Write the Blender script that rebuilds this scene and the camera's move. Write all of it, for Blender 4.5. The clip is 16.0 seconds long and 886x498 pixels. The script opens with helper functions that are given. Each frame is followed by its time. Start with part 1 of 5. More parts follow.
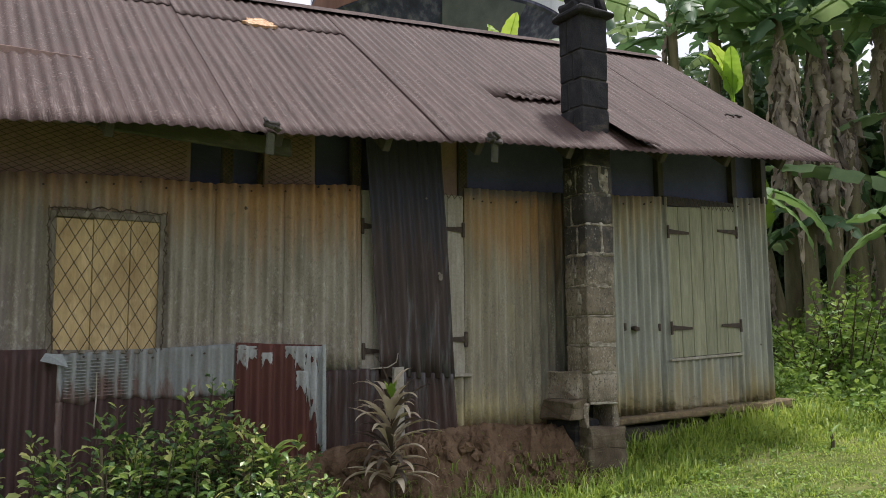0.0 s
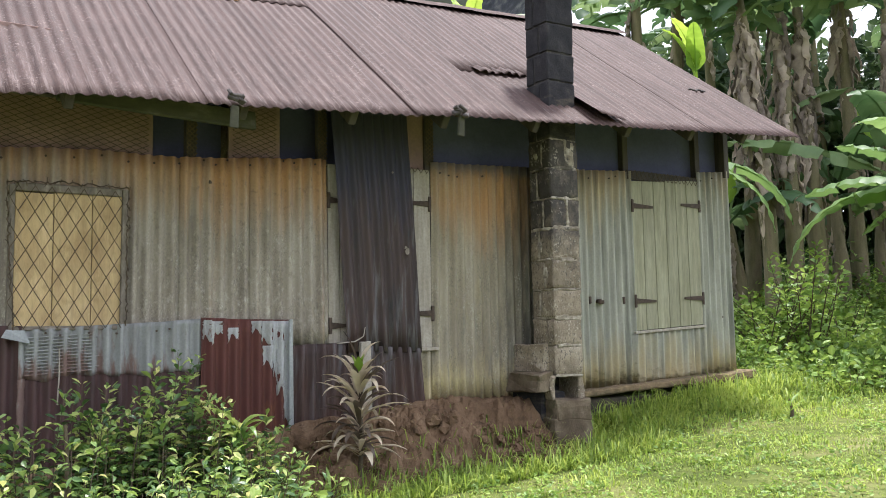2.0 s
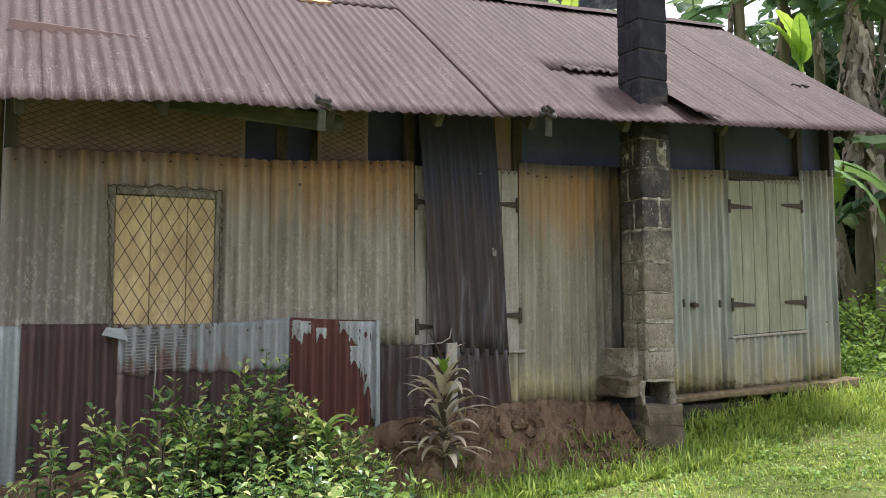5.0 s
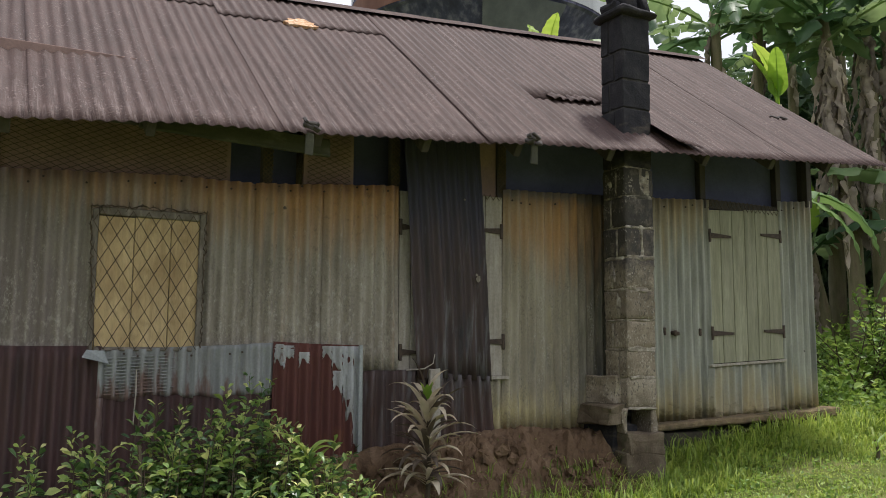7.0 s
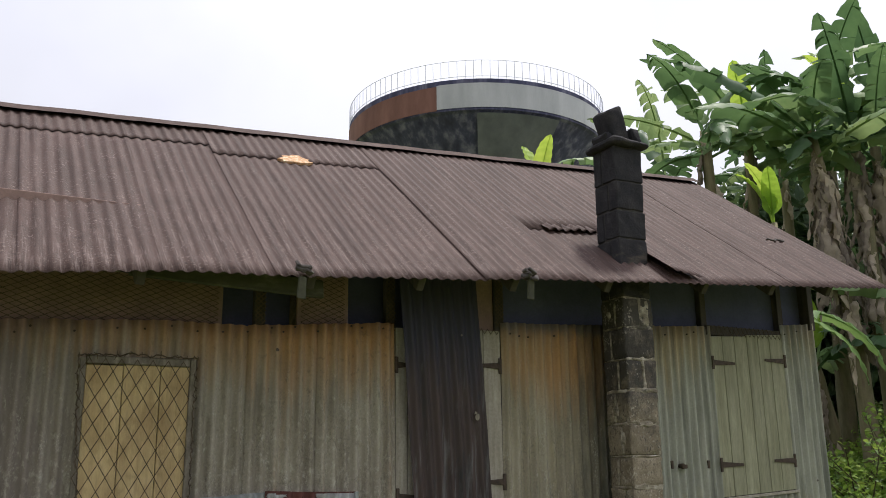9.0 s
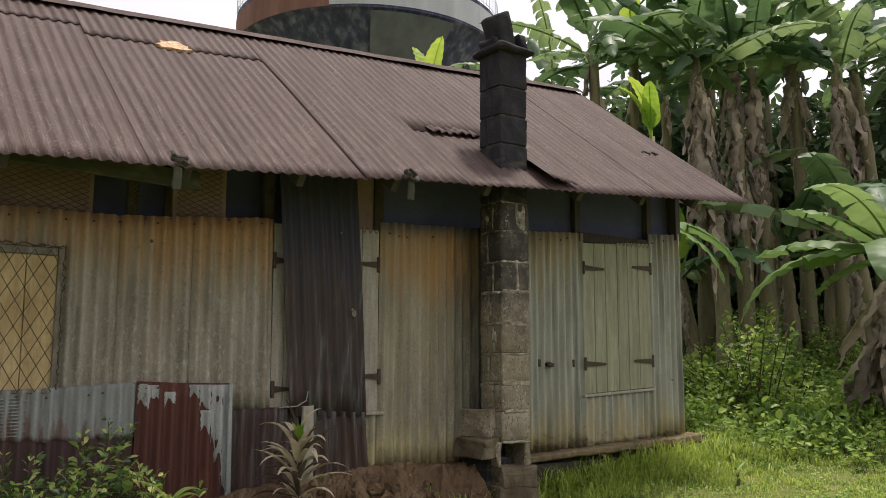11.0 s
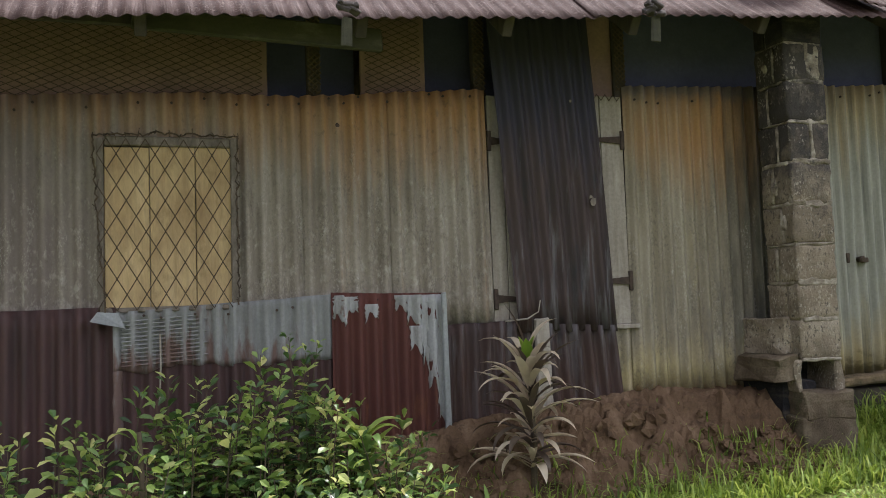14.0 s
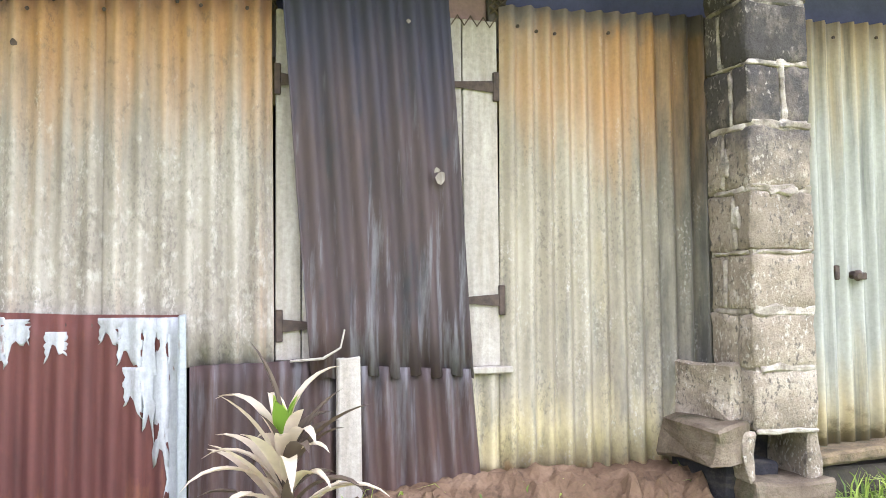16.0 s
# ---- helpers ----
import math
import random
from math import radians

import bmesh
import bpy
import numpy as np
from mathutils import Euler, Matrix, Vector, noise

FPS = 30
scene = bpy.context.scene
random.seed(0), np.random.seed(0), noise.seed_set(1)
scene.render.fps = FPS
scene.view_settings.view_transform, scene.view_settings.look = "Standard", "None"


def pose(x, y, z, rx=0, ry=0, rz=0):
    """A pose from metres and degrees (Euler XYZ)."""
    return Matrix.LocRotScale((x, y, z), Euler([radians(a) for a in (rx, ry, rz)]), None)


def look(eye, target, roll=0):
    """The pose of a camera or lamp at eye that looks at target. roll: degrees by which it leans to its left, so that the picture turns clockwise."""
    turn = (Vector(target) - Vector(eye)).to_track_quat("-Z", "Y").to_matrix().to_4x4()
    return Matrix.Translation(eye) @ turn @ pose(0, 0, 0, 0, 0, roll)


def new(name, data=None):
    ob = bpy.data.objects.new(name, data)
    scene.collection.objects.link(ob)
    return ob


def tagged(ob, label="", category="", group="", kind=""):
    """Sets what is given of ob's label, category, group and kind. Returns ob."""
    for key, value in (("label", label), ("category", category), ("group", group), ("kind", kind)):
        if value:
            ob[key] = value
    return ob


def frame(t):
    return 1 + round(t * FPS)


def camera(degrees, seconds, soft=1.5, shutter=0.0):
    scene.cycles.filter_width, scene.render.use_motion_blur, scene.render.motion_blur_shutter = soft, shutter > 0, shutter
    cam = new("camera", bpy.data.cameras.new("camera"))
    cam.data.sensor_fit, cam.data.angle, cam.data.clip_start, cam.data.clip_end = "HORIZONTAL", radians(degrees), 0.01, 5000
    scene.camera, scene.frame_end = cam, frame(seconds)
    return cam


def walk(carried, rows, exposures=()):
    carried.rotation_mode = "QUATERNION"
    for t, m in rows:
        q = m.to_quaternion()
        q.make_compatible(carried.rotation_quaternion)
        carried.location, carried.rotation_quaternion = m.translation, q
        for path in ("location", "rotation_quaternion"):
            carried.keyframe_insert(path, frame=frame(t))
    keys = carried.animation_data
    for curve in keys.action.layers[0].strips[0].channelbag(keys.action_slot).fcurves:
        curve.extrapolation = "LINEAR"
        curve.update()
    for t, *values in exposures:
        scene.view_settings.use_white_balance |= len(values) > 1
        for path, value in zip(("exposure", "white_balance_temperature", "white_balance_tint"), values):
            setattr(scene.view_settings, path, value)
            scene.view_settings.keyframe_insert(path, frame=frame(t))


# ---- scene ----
cam = camera(52.6, 16.0, 0.9)
PATH = [
    (0, (-4.45, -5.462, 0.819), (-3.436, -3.755, 1.062), -0.5),
    (0.5, (-4.441, -5.466, 0.811), (-3.427, -3.758, 1.049), -0.6),
    (1, (-4.451, -5.455, 0.809), (-3.416, -3.757, 1.026), -0.8),
    (1.5, (-4.467, -5.451, 0.817), (-3.414, -3.763, 1.017), -0.8),
    (2, (-4.465, -5.447, 0.796), (-3.38, -3.778, 0.988), -1.0),
    (2.5, (-4.471, -5.436, 0.811), (-3.384, -3.767, 0.988), -0.7),
    (3, (-4.456, -5.436, 0.808), (-3.38, -3.758, 0.975), -0.6),
    (3.5, (-4.459, -5.435, 0.811), (-3.376, -3.761, 0.967), -0.4),
    (4, (-4.457, -5.438, 0.817), (-3.384, -3.758, 0.974), -0.4),
    (4.5, (-4.427, -5.445, 0.799), (-3.41, -3.734, 0.987), -0.6),
    (4.7, (-4.378, -5.474, 0.832), (-3.486, -3.693, 1.007), -0.1),
    (6.8, (-4.422, -5.465, 0.811), (-3.484, -3.717, 1.062), 0.3),
    (7, (-4.439, -5.438, 0.829), (-3.498, -3.69, 1.073), 0.4),
    (7.5, (-4.4, -5.394, 0.936), (-3.478, -3.635, 1.175), 0.4),
    (8, (-4.367, -5.378, 0.965), (-3.479, -3.639, 1.398), -1.6),
    (8.2, (-4.383, -5.365, 0.986), (-3.491, -3.642, 1.47), -1.5),
    (10.3, (-4.371, -5.446, 1.032), (-3.332, -3.784, 1.427), 0.2),
    (10.5, (-4.367, -5.439, 1.019), (-3.245, -3.815, 1.343), 0.0),
    (11, (-4.363, -5.451, 0.99), (-3.21, -3.838, 1.261), 0.1),
    (11.5, (-4.357, -5.445, 0.937), (-3.214, -3.825, 1.204), -0.2),
    (12, (-4.324, -5.459, 0.871), (-3.237, -3.793, 1.071), -0.8),
    (12.5, (-4.232, -5.364, 0.834), (-3.275, -3.61, 0.914), -0.7),
    (13, (-4.086, -5.157, 0.797), (-3.293, -3.328, 0.957), 0.4),
    (13.5, (-3.884, -4.837, 0.838), (-3.162, -2.972, 0.811), -0.8),
    (14, (-3.587, -4.42, 0.809), (-2.958, -2.527, 0.952), -2.0),
    (14.5, (-3.323, -4.006, 0.847), (-2.715, -2.109, 1.024), -1.7),
    (15, (-3.024, -3.662, 0.935), (-2.396, -1.769, 1.094), 0.3),
    (15.5, (-2.661, -3.344, 0.938), (-2.027, -1.456, 1.119), -0.1),
    (16, (-2.238, -3.068, 0.94), (-1.624, -1.169, 1.064), -0.5),
]
# ---- exposure of the clip's camera ----
EXPOSURES = [(0.0, 0.35, 6060, 15), (1.5, 0.45, 6060, 15), (2.0, 1.22, 5910, 16), (3.0, 1.77, 5710, 17), (4.0, 1.87, 5710, 17), (4.5, 1.42, 5760, 17), (4.7, 1.22, 5810, 16), (5.6, 0.52, 6010, 15),
             (6.8, 0.32, 6110, 14), (8.2, 0.27, 6060, 14), (10.5, 0.32, 6560, 16), (11.5, 0.32, 6560, 16),
             (12.0, 0.37, 6360, 16), (12.5, 0.72, 6210, 19), (13.0, 0.53, 6300, 19), (13.5, 0.38, 6300, 19), (14.0, 0.59, 6050, 18), (14.5, 0.64, 6050, 17), (15.0, 1.49, 5900, 18), (15.5, 2.42, 5700, 19), (16.0, 2.85, 5700, 21)]
walk(cam, [(t, look(eye, target, roll)) for t, eye, target, roll in PATH], EXPOSURES)

# ---- light: bright overcast sky, soft high sun ----
SUN_EL, SUN_AZ = radians(74), radians(72)
world = bpy.data.worlds.new("overcast_sky")
scene.world = world
world.use_nodes = True
wn, wl = world.node_tree.nodes, world.node_tree.links
sky = wn.new("ShaderNodeTexSky")
sky.sky_type, sky.sun_disc, sky.sun_elevation, sky.sun_rotation = "NISHITA", False, SUN_EL, SUN_AZ
dim = wn.new("ShaderNodeMix"); dim.data_type, dim.blend_type = "RGBA", "MULTIPLY"
dim.inputs[0].default_value, dim.inputs[7].default_value = 1.0, (0.07, 0.07, 0.07, 1)
cloud = wn.new("ShaderNodeTexNoise"); cloud.inputs["Scale"].default_value, cloud.inputs["Detail"].default_value = 2.2, 5
cramp = wn.new("ShaderNodeValToRGB")
cramp.color_ramp.elements[0].position, cramp.color_ramp.elements[0].color = 0.3, (0.74, 0.74, 0.77, 1)
cramp.color_ramp.elements[1].position, cramp.color_ramp.elements[1].color = 0.7, (0.96, 0.96, 0.98, 1)
over = wn.new("ShaderNodeMix"); over.data_type = "RGBA"; over.inputs[0].default_value = 0.88
wl.new(sky.outputs[0], dim.inputs[6]); wl.new(cloud.outputs[0], cramp.inputs[0])
wl.new(dim.outputs[2], over.inputs[6]); wl.new(cramp.outputs[0], over.inputs[7])
wtc, wsep = wn.new("ShaderNodeTexCoord"), wn.new("ShaderNodeSeparateXYZ")
wspan = wn.new("ShaderNodeMapRange")
for k, v in enumerate((-1.0, 1.0, 0.6, 1.28)):
    wspan.inputs[k + 1].default_value = v
glow = wn.new("ShaderNodeMix"); glow.data_type, glow.blend_type = "RGBA", "MULTIPLY"
glow.inputs[0].default_value = 1.0
wl.new(wtc.outputs["Generated"], wsep.inputs[0]); wl.new(wsep.outputs[0], wspan.inputs[0])
wl.new(over.outputs[2], glow.inputs[6]); wl.new(wspan.outputs[0], glow.inputs[7])
zspan = wn.new("ShaderNodeMapRange")
for k, v in enumerate((0.0, 1.0, 0.72, 1.42)):
    zspan.inputs[k + 1].default_value = v
zenith = wn.new("ShaderNodeMix"); zenith.data_type, zenith.blend_type = "RGBA", "MULTIPLY"
zenith.inputs[0].default_value = 1.0
wl.new(wsep.outputs[2], zspan.inputs[0]); wl.new(glow.outputs[2], zenith.inputs[6]); wl.new(zspan.outputs[0], zenith.inputs[7])
wl.new(zenith.outputs[2], wn["Background"].inputs[0])
wn["Background"].inputs[1].default_value = 1.0
sun = new("sun", bpy.data.lights.new("sun", "SUN"))
sun.data.energy, sun.data.angle, sun.data.color = 3.0, radians(6), (1.0, 0.94, 0.82)
sun.matrix_world = look((30 / math.tan(SUN_EL) * math.sin(SUN_AZ), 30 / math.tan(SUN_EL) * math.cos(SUN_AZ), 30), (0, 0, 0))

# ---- materials ----
def node_mat(name):
    m = bpy.data.materials.new(name)
    m.use_nodes = True
    return m, m.node_tree.nodes, m.node_tree.links, m.node_tree.nodes["Principled BSDF"]


def noise_at(n, l, co, scale3, nscale, detail=6.0, rough=0.6):
    mp = n.new("ShaderNodeMapping"); mp.inputs["Scale"].default_value = scale3
    l.new(co, mp.inputs[0])
    tx = n.new("ShaderNodeTexNoise")
    tx.inputs["Scale"].default_value, tx.inputs["Detail"].default_value, tx.inputs["Roughness"].default_value = nscale, detail, rough
    l.new(mp.outputs[0], tx.inputs["Vector"])
    return tx.outputs[0]


def ramp_of(n, l, fac, stops):
    r = n.new("ShaderNodeValToRGB")
    e = r.color_ramp.elements
    while len(e) < len(stops):
        e.new(0.5)
    for el, (p, c) in zip(e, stops):
        el.position, el.color = p, (*c, 1)
    l.new(fac, r.inputs[0])
    return r.outputs[0]


def math_node(n, l, op, a, b):
    k = n.new("ShaderNodeMath"); k.operation = op
    for i, v in enumerate((a, b)):
        if isinstance(v, (int, float)):
            k.inputs[i].default_value = v
        else:
            l.new(v, k.inputs[i])
    return k.outputs[0]


def span(n, l, v, a, b, c=0.0, d=1.0):
    k = n.new("ShaderNodeMapRange")
    for i, x in enumerate((a, b, c, d)):
        k.inputs[i + 1].default_value = x
    l.new(v, k.inputs[0])
    return k.outputs[0]


def surface(name, stops, scale3=(1, 1, 1), nscale=5.0, rough=0.75, metal=0.0, layers=(), bump=0.3, bscale=60.0, bscale3=None, vary=0.0, space="Object", spec=0.5, grain=0.4, specks=()):
    """specks: crusty grains (colour, scale3, nscale, terms, lo, hi, grain scale, lo, hi, strength) inside blotches. stops: ramp over a large noise. layers: (colour, scale3, nscale, terms, lo, hi, strength); terms: (axis, from, to, weight) added to the noise."""
    m, n, l, p = node_mat(name)
    tc = n.new("ShaderNodeTexCoord")
    co = tc.outputs[space]
    col = ramp_of(n, l, noise_at(n, l, co, scale3, nscale, 8), stops)
    sep = n.new("ShaderNodeSeparateXYZ"); l.new(co, sep.inputs[0])
    for colour, s3, ns, terms, lo, hi, strength in layers:
        v = noise_at(n, l, co, s3, ns, 6, 0.65)
        for axis, a, b, w in terms:
            v = math_node(n, l, "ADD", v, span(n, l, sep.outputs["XYZ".index(axis)], a, b, 0, w))
        f = span(n, l, v, lo, hi, 0, strength)
        mx = n.new("ShaderNodeMix"); mx.data_type = "RGBA"
        l.new(f, mx.inputs[0]); l.new(col, mx.inputs[6]); mx.inputs[7].default_value = (*colour, 1)
        col = mx.outputs[2]
    for colour, s3, ns, terms, lo, hi, fine_scale, flo, fhi, strength in specks:
        v = noise_at(n, l, co, s3, ns, 4, 0.6)
        for axis, a, b, w in terms:
            v = math_node(n, l, "ADD", v, span(n, l, sep.outputs["XYZ".index(axis)], a, b, 0, w))
        f = math_node(n, l, "MULTIPLY", span(n, l, v, lo, hi), span(n, l, noise_at(n, l, co, (1, 1, 0.7), fine_scale, 3, 0.6), flo, fhi, 0, strength))
        mx = n.new("ShaderNodeMix"); mx.data_type = "RGBA"
        l.new(f, mx.inputs[0]); l.new(col, mx.inputs[6]); mx.inputs[7].default_value = (*colour, 1)
        col = mx.outputs[2]
    fine = noise_at(n, l, co, bscale3 or (1, 1, 1), bscale, 5, 0.7)
    mx = n.new("ShaderNodeMix"); mx.data_type, mx.blend_type = "RGBA", "MULTIPLY"
    mx.inputs[0].default_value = grain
    l.new(col, mx.inputs[6])
    l.new(ramp_of(n, l, fine, [(0.3, (0.55, 0.55, 0.55)), (0.62, (1.25, 1.25, 1.25))]), mx.inputs[7])
    col = mx.outputs[2]
    if vary:
        oi = n.new("ShaderNodeObjectInfo")
        hs = n.new("ShaderNodeHueSaturation")
        l.new(span(n, l, oi.outputs["Random"], 0, 1, 1 - vary, 1 + vary), hs.inputs["Value"]); l.new(col, hs.inputs["Color"])
        col = hs.outputs[0]
    l.new(col, p.inputs["Base Color"])
    l.new(span(n, l, fine, 0.3, 0.7, rough - 0.1, min(1, rough + 0.1)), p.inputs["Roughness"])
    p.inputs["Metallic"].default_value = metal
    p.inputs["Specular IOR Level"].default_value = spec
    if bump:
        bp = n.new("ShaderNodeBump"); bp.inputs["Strength"].default_value, bp.inputs["Distance"].default_value = bump, 0.01
        l.new(fine, bp.inputs["Height"]); l.new(bp.outputs[0], p.inputs["Normal"])
    return m


def leaf_mat(name, dark, mid, light, through_light=0.35, rough=0.45, nscale=3.0, whole=False):
    """Leaves vary piece by piece; some light passes through them."""
    m, n, l, p = node_mat(name)
    tc = n.new("ShaderNodeTexCoord")
    ge = n.new("ShaderNodeNewGeometry")
    f = math_node(n, l, "ADD", math_node(n, l, "MULTIPLY", noise_at(n, l, tc.outputs["Object"], (1, 1, 1), nscale, 4), 0.7),
                  math_node(n, l, "MULTIPLY", n.new("ShaderNodeObjectInfo").outputs["Random"] if whole else ge.outputs["Random Per Island"], 0.5))
    col = ramp_of(n, l, f, [(0.3, dark), (0.58, mid), (0.85, light)])
    l.new(col, p.inputs["Base Color"])
    p.inputs["Roughness"].default_value = rough
    tr = n.new("ShaderNodeBsdfTranslucent")
    hs = n.new("ShaderNodeHueSaturation"); hs.inputs["Value"].default_value, hs.inputs["Hue"].default_value = 1.5, 0.48
    l.new(col, hs.inputs["Color"]); l.new(hs.outputs[0], tr.inputs[0])
    mix = n.new("ShaderNodeMixShader"); mix.inputs[0].default_value = through_light
    l.new(p.outputs[0], mix.inputs[1]); l.new(tr.outputs[0], mix.inputs[2])
    l.new(mix.outputs[0], n["Material Output"].inputs[0])
    return m


GREY = [(0.3, (0.205, 0.18, 0.14)), (0.5, (0.285, 0.255, 0.205)), (0.7, (0.375, 0.345, 0.285))]
STREAK = (5, 1, 0.7)
m_zinc_left = surface("weathered_shaded_zinc_left", GREY, STREAK, 1.6, 0.68, 0.03, [
    # browner left end: weathering, with some of the shade painted in
    ((0.175, 0.145, 0.13), (2, 1, 1), 1.5, [("X", -3.2, -4.1, 0.5)], 0.62, 1.0, 0.75),
    ((0.42, 0.22, 0.075), (12, 1, 0.4), 1.2, [("Z", 1.40, 1.90, 0.55), ("X", -4.2, -2.6, 0.28)], 0.82, 1.32, 0.78),
    ((0.13, 0.115, 0.085), (6, 1, 1.0), 2.0, [], 0.52, 0.72, 0.55),
    ((0.58, 0.56, 0.48), (10, 1, 5), 3.0, [("Z", 2.0, 1.0, 0.15)], 0.66, 0.8, 0.4),
    ((0.11, 0.095, 0.07), (7, 1, 4), 4.0, [("X", -3.6, -2.2, 0.05)], 0.60, 0.72, 0.45)], grain=0.25, bump=0.12, spec=0.25, specks=[
    ((0.085, 0.078, 0.062), (11, 1, 2.2), 1.3, [("Z", 1.75, 1.45, 0.12), ("X", -3.9, -2.9, 0.06)], 0.60, 0.78, 85, 0.50, 0.64, 0.42),
    ((0.62, 0.60, 0.53), (12, 1, 2.6), 1.5, [("Z", 1.7, 1.3, 0.10)], 0.60, 0.78, 95, 0.52, 0.64, 0.45)])
m_zinc_mid = surface("weathered_zinc_mid", [(0.3, (0.225, 0.195, 0.14)), (0.5, (0.305, 0.272, 0.20)), (0.7, (0.385, 0.352, 0.272))], STREAK, 1.6, 0.68, 0.03, [
    ((0.47, 0.235, 0.07), (11, 1, 0.4), 1.3, [("Z", 1.20, 1.75, 0.55), ("X", -1.0, -0.40, 0.22)], 0.84, 1.42, 0.85),
    # darker grey-brown along the top edge
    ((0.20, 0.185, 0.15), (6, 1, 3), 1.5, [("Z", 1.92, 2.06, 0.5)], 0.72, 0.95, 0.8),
    ((0.48, 0.41, 0.22), (6, 1, 1), 1.5, [("Z", 0.72, 0.38, 0.5)], 0.62, 0.95, 0.8),
    ((0.42, 0.21, 0.07), (9, 1, 1), 2.5, [("Z", 0.46, 0.30, 0.5)], 0.85, 1.1, 0.8),
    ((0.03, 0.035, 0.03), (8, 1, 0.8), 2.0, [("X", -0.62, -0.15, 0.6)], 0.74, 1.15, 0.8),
    ((0.13, 0.13, 0.11), (9, 1, 1.4), 3.0, [("Z", 1.5, 0.9, 0.12)], 0.62, 0.78, 0.5)], grain=0.25, bump=0.12, spec=0.25, specks=[
    ((0.085, 0.078, 0.062), (11, 1, 2.2), 1.3, [("Z", 1.75, 1.45, 0.12), ("X", -3.9, -2.9, 0.06)], 0.60, 0.78, 85, 0.50, 0.64, 0.42),
    ((0.62, 0.60, 0.53), (12, 1, 2.6), 1.5, [("Z", 1.7, 1.3, 0.10)], 0.60, 0.78, 95, 0.52, 0.64, 0.45)])
m_zinc_right = surface("weathered_zinc_right", [(0.3, (0.24, 0.245, 0.205)), (0.5, (0.335, 0.34, 0.285)), (0.7, (0.43, 0.43, 0.36))], STREAK, 1.6, 0.66, 0.05, [
    ((0.42, 0.30, 0.13), (9, 1, 0.5), 1.5, [("Z", 1.4, 2.15, 0.45), ("X", 1.3, 0.4, 0.25)], 0.82, 1.2, 0.75),
    ((0.42, 0.33, 0.15), (4, 1, 1), 1.5, [("Z", 0.95, 0.35, 0.5)], 0.62, 1.0, 0.75),
    ((0.10, 0.08, 0.03), (4, 1, 4), 2.5, [("Z", 0.62, 0.36, 0.45)], 0.76, 0.92, 0.8),
    ((0.62, 0.62, 0.56), (16, 1, 2), 2.0, [], 0.64, 0.75, 0.5),
    ((0.085, 0.092, 0.078), (13, 1, 0.5), 1.6, [], 0.50, 0.66, 0.62)], grain=0.25, bump=0.12, spec=0.25)
m_dark_sheet = surface("dark_painted_zinc", [(0.35, (0.042, 0.032, 0.031)), (0.6, (0.070, 0.050, 0.046)), (0.8, (0.11, 0.080, 0.071))], (4, 1, 0.8), 2, 0.6, 0.05, [
    ((0.16, 0.16, 0.165), (13, 1, 1), 2.2, [("Z", 1.7, 0.9, 0.16)], 0.66, 0.76, 0.6),
    ((0.028, 0.032, 0.034), (7, 1, 1.6), 2.2, [], 0.55, 0.68, 0.7),
    ((0.085, 0.045, 0.032), (5, 1, 0.8), 2.0, [("Z", 1.0, 0.3, 0.4)], 0.6, 1.0, 0.8),
    ((0.034, 0.035, 0.052), (4, 1, 0.6), 2.0, [("Z", 1.4, 2.05, 0.6)], 0.6, 0.98, 0.92)], grain=0.2, bump=0.1, spec=0.3)
m_maroon = surface("maroon_painted_zinc", [(0.35, (0.045, 0.026, 0.024)), (0.6, (0.075, 0.038, 0.034)), (0.8, (0.11, 0.055, 0.045))], (8, 1, 0.9), 2, 0.65, 0.05, [
    ((0.26, 0.27, 0.27), (10, 1, 6), 3.0, [], 0.71, 0.75, 0.8)])
m_flaked = surface("red_rusted_zinc", [(0.35, (0.080, 0.032, 0.026)), (0.6, (0.115, 0.044, 0.034)), (0.8, (0.155, 0.062, 0.044))], (9, 1, 0.8), 2, 0.65, 0.05, [
    ((0.20, 0.085, 0.04), (9, 1, 2), 2.2, [("Z", 0.6, 0.2, 0.2)], 0.68, 0.85, 0.6),
    ((0.05, 0.028, 0.025), (10, 1, 0.6), 2.0, [], 0.55, 0.7, 0.6)], grain=0.25, bump=0.15, spec=0.25)
m_paint_flake = surface("pale_flaking_paint", [(0.35, (0.30, 0.31, 0.30)), (0.6, (0.40, 0.415, 0.41)), (0.8, (0.50, 0.51, 0.495))], (12, 1, 2), 2, 0.6, 0.02, [
    ((0.17, 0.085, 0.06), (10, 1, 3), 2.6, [], 0.64, 0.70, 0.8), ((0.22, 0.21, 0.19), (8, 1, 1.5), 2.0, [], 0.52, 0.68, 0.6)], grain=0.3, bump=0.2, spec=0.25)
m_pale_patch = surface("pale_worn_zinc", [(0.35, (0.215, 0.225, 0.215)), (0.6, (0.285, 0.30, 0.29)), (0.8, (0.37, 0.385, 0.37))], (8, 1, 1), 2, 0.55, 0.1, [
    ((0.15, 0.085, 0.065), (7, 1, 1.4), 2.4, [("Z", 0.76, 0.60, 0.16), ("X", -3.0, -3.35, 0.05)], 0.58, 0.72, 0.85), ((0.16, 0.15, 0.14), (8, 1, 1.0), 1.8, [], 0.52, 0.7, 0.5)], grain=0.3, bump=0.15, spec=0.3)
m_pale_zinc = surface("pale_zinc", [(0.35, (0.24, 0.26, 0.255)), (0.6, (0.32, 0.345, 0.335)), (0.8, (0.40, 0.42, 0.41))], (8, 1, 1), 2, 0.5, 0.2, [
    ((0.12, 0.06, 0.04), (9, 1, 2), 2.4, [], 0.62, 0.72, 0.6)])
